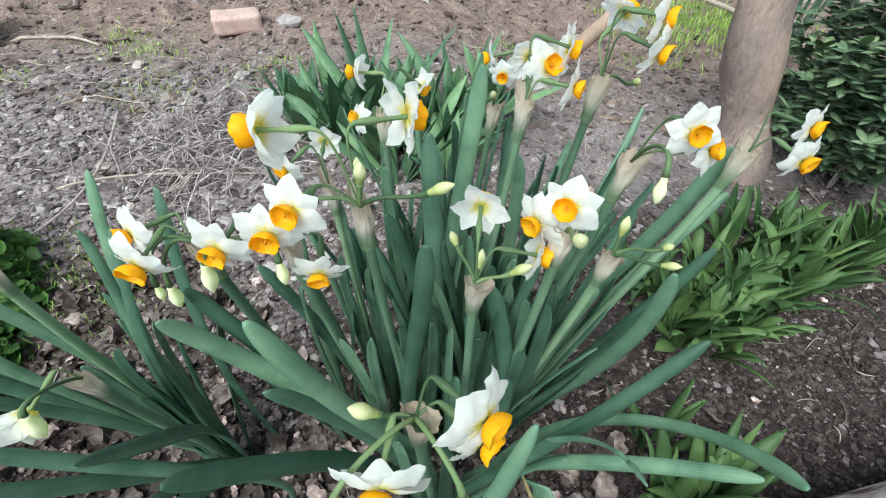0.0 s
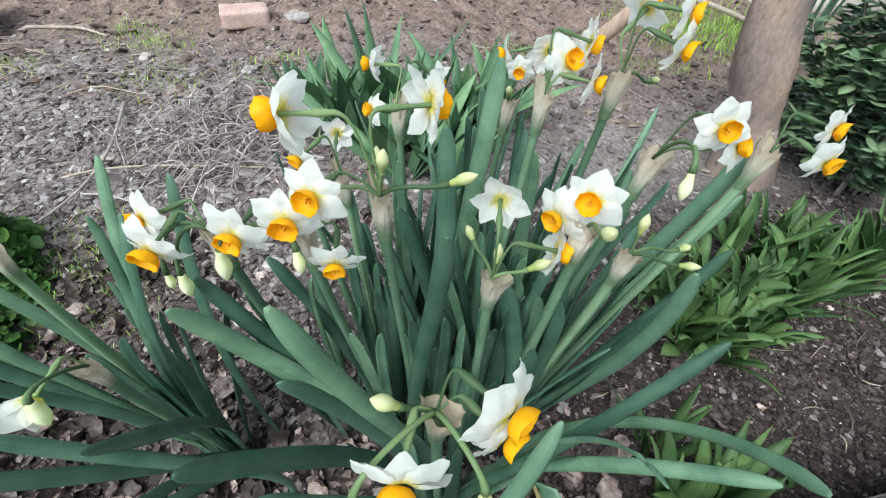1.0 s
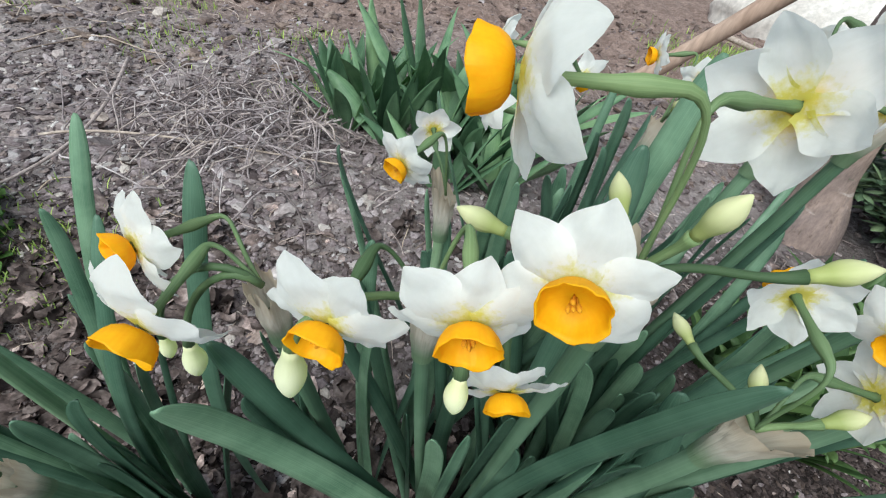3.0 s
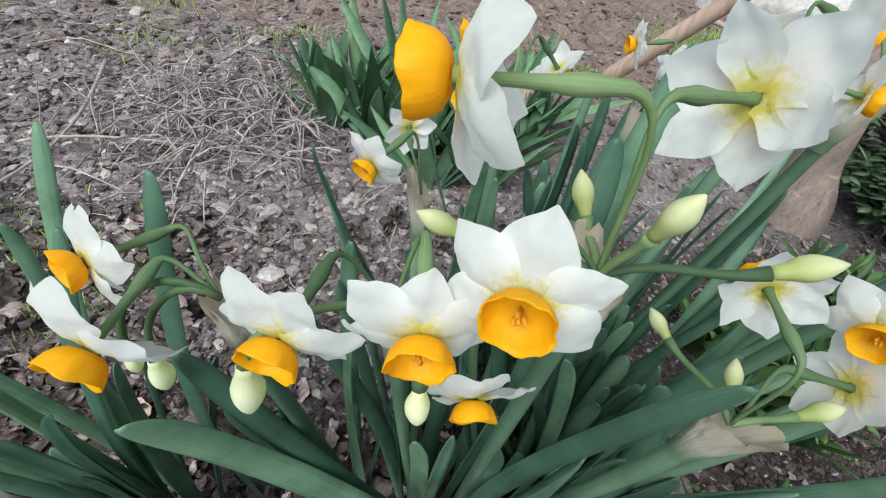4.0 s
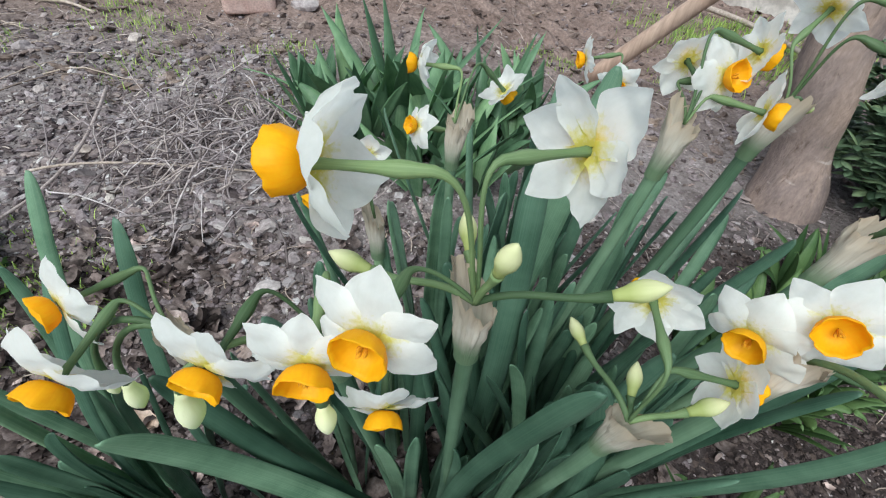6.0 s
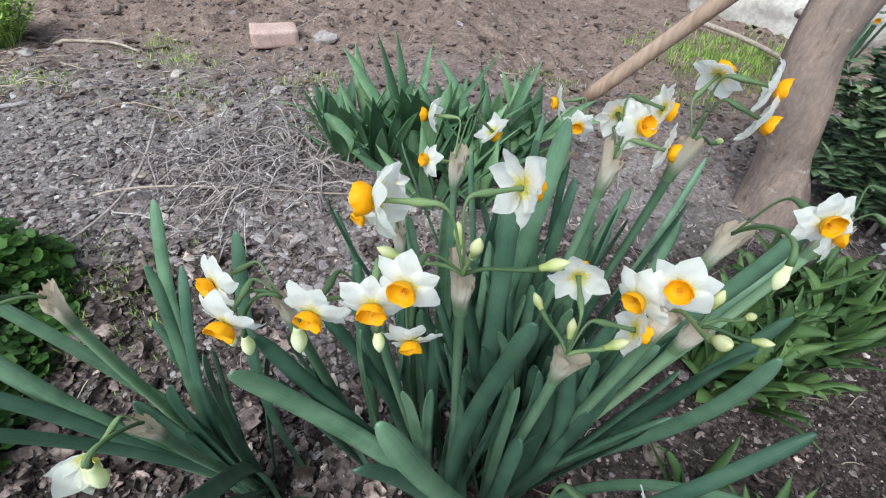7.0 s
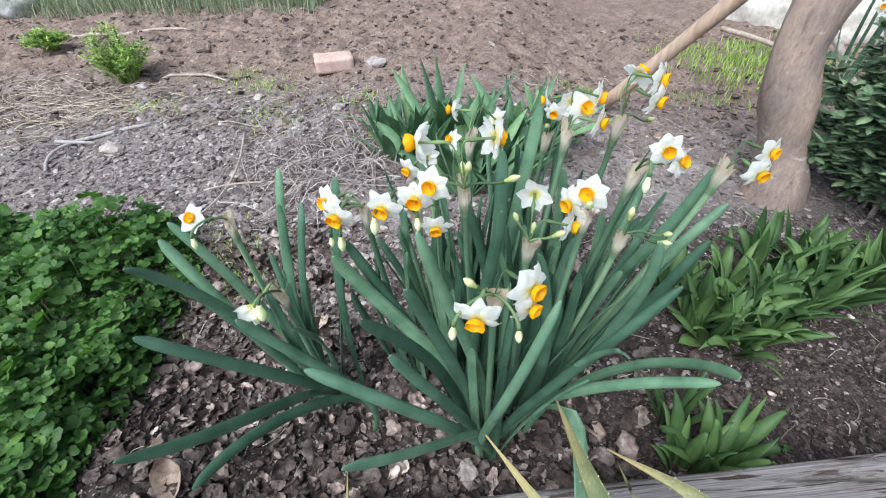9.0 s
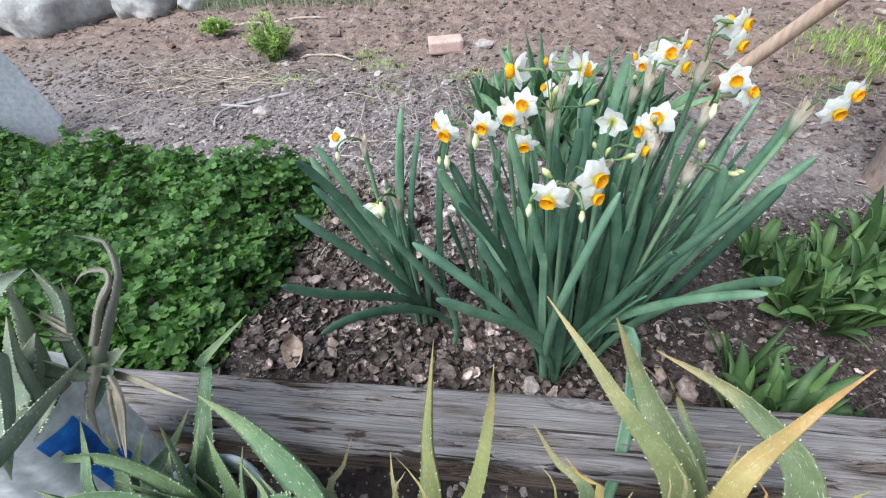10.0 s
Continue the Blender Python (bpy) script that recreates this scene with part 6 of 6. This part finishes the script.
def leaf_litter():
    rnd = random.Random(31)
    h = Heap()
    for k in range(4200):
        x, y = bed(rnd)
        near = rnd.random() < 0.5
        if near:
            x, y = rnd.uniform(-0.85, 0.4), 0.15 + 0.4 * rnd.random() ** 1.4
        y = max(y, beam_y(x) + 0.085)
        s = rnd.uniform(0.006, 0.026) if rnd.random() < 0.86 else rnd.uniform(0.026, 0.050)
        if x > 0.25:
            s *= 0.38
        h.add(litter_leaf(rnd, (x, y, ground_z(x, y) + s * 0.15 + 0.002), s))
    for k in range(80):
        x = rnd.uniform(-0.85, 0.55)
        y = beam_y(x) + 0.09 + 0.42 * rnd.random() ** 1.3
        s = rnd.uniform(0.03, 0.062)
        h.add(litter_leaf(rnd, (x, y, ground_z(x, y) + s * 0.2 + 0.006), s))
    for k in range(420):
        x, y = rnd.gauss(-0.65, 0.14), rnd.uniform(0.35, 0.82)
        s = rnd.uniform(0.012, 0.045)
        h.add(litter_leaf(rnd, (x, y, ground_z(x, y) + s * 0.15 + 0.002), s))
    for k in range(500):
        x, y = rnd.uniform(-2.4, 1.3), rnd.uniform(0.8, 2.4)
        s = rnd.uniform(0.012, 0.03)
        h.add(litter_leaf(rnd, (x, y, ground_z(x, y) + s * 0.1), s))
    tagged(new("leaf_litter", h.mesh("leaf_litter", DEAD_LEAF)), "brown crumbled dead leaves lying on soil", "leaf litter", kind="stuff")
    for k, (x, y, s) in enumerate(((-0.60, 0.17, 0.085), (-0.68, 0.22, 0.06), (-0.50, 0.20, 0.055), (-0.42, 0.55, 0.06), (-0.5, 0.5, 0.055), (-0.15, 0.24, 0.04), (-0.36, 0.62, 0.05), (0.12, 0.32, 0.04), (0.25, 0.36, 0.04))):
        v, f, u = litter_leaf(random.Random(60 + k), (0, 0, 0), s)
        me = to_mesh("dead_leaf", v, f, PALE_LEAF)
        ob = new("dead_leaf", me)
        ob.matrix_basis = Matrix.Translation((x, y, ground_z(x, y) + s * 0.22)) @ Matrix.Rotation(0.5 if k == 0 else 0.1, 4, "X")
        tagged(ob, "large curled brown dead leaf on soil", "dead leaf", "fallen dead leaves")


leaf_litter()


def twigs(name, label, count, where, lengths, radius, seed, material, lift=0.03, along=None):
    rnd = random.Random(seed)
    h = Heap()
    for _ in range(count):
        x, y = where(rnd)
        a = rnd.uniform(0, 6.28) if along is None else rnd.gauss(along, 0.5)
        ln = rnd.uniform(*lengths)
        p = []
        for k in range(9):
            s = k / 8 - 0.5
            b = a + 0.8 * math.sin(3 * s + x * 40) * 0.5
            px, py = x + math.cos(b) * ln * s, y + math.sin(b) * ln * s
            p.append((px, py, ground_z(px, py) + radius + lift * (0.3 + 0.7 * math.sin(k * 0.7 + y * 50)) * rnd.uniform(0.7, 1.0)))
        h.add(tube(p, [radius * (1.1 - 0.7 * k / 8) for k in range(9)], 5))
    return tagged(new(name, h.mesh(name, material)), label, "twigs", kind="stuff")


def twig_pile():
    """A heap of thin twigs, each one a piece of its own."""
    rnd = random.Random(41)
    p = thing("twig_pile", (-0.55, 1.10, ground_z(-0.55, 1.10)), "heap of thin grey dry twigs on soil", "twigs")
    for _ in range(260):
        x, y, a, ln = rnd.gauss(-0.55, 0.18), rnd.gauss(1.10, 0.12), rnd.uniform(0, 6.28), rnd.uniform(0.10, 0.36)
        pts = []
        for k in range(9):
            b = a + 0.4 * math.sin(3 * (k / 8 - 0.5) + x * 40)
            px, py = x + math.cos(b) * ln * (k / 8 - 0.5), y + math.sin(b) * ln * (k / 8 - 0.5)
            pts.append((px, py, ground_z(px, py) + 0.0021 + 0.05 * (0.3 + 0.7 * math.sin(k * 0.7 + y * 50)) * rnd.uniform(0.7, 1.0)))
        child("twig", to_mesh("twig", *tube(pts, [0.0021 * (1.1 - 0.7 * k / 8) for k in range(9)], 5)[:2], TWIG_PIECE), p)


twig_pile()
twigs("dry_twigs", "thin dry twigs scattered on soil", 420, lambda r: (r.uniform(-1.9, 1.2), r.uniform(0.65, 2.2)), (0.04, 0.18), 0.0014, 42, TWIG, 0.008)
twigs("dry_straw", "pale dry straw stalks lying on soil", 230, lambda r: (r.gauss(-2.1, 0.35), r.gauss(1.5, 0.13)), (0.1, 0.42), 0.0022, 43, STRAW, 0.012, 0.2)
twigs("dry_straw", "pale dry straw stalks lying on soil", 90, lambda r: (r.uniform(-0.9, 1.1), r.uniform(0.2, 0.9)), (0.05, 0.16), 0.0012, 44, STRAW, 0.008)
stick(((-0.95, 0.96, 0.16), (-0.8, 1.0, 0.20), (-0.55, 0.98, 0.19), (-0.30, 1.02, 0.17)), 0.0032, "long pale dry stalk lying on soil", STRAW)
stick(((-0.98, 1.32, 0.2), (-0.88, 1.1, 0.2), (-0.82, 0.95, 0.17), (-0.92, 0.80, 0.14)), 0.0045, "long bent dry vine lying on soil")
stick(((-1.40, 1.36, 0.2), (-1.52, 1.26, 0.2), (-1.78, 1.22, 0.2), (-1.60, 1.03, 0.17)), 0.008, "bleached curved stalk lying on soil", CHIPS)
stick(((-1.72, 1.22, 0.19), (-1.66, 1.2, 0.2), (-1.6, 1.2, 0.2), (-1.55, 1.22, 0.19)), 0.008, "bleached curved stalk lying on soil", CHIPS)
stick(((-1.65, 1.82, 0.24), (-1.5, 1.88, 0.26), (-1.42, 1.86, 0.26), (-1.3, 1.80, 0.24)), 0.007, "pale bent dry stalk lying on soil", STRAW)
stick(((-2.9, 2.35, 0.28), (-2.6, 2.42, 0.3), (-2.2, 2.45, 0.3), (-1.9, 2.5, 0.3)), 0.012, "long pale dry stalk lying on soil", STRAW)


# ---- single stone chips on the soil ----
def stone_chips():
    rnd = random.Random(91)
    kinds = []
    for _ in range(12):
        v, f, u = pebble_piece(rnd, (0, 0, 0), 1.0)
        kinds.append(to_mesh("stone_chip", v, f, CHIP, None, False))
    for _ in range(300):
        x, y = mid_patch(rnd)
        s = 0.005 + 0.014 * rnd.random() ** 2.2
        m = Matrix.Translation((x, y, ground_z(x, y) + s * 0.15)) @ Matrix.Rotation(rnd.uniform(0, 6.28), 4, "Z") @ Matrix.Rotation(rnd.uniform(-0.4, 0.4), 4, "X") @ Matrix.Diagonal((s, s, s, 1))
        child("stone_chip", kinds[rnd.randrange(12)], ground, m)


stone_chips()
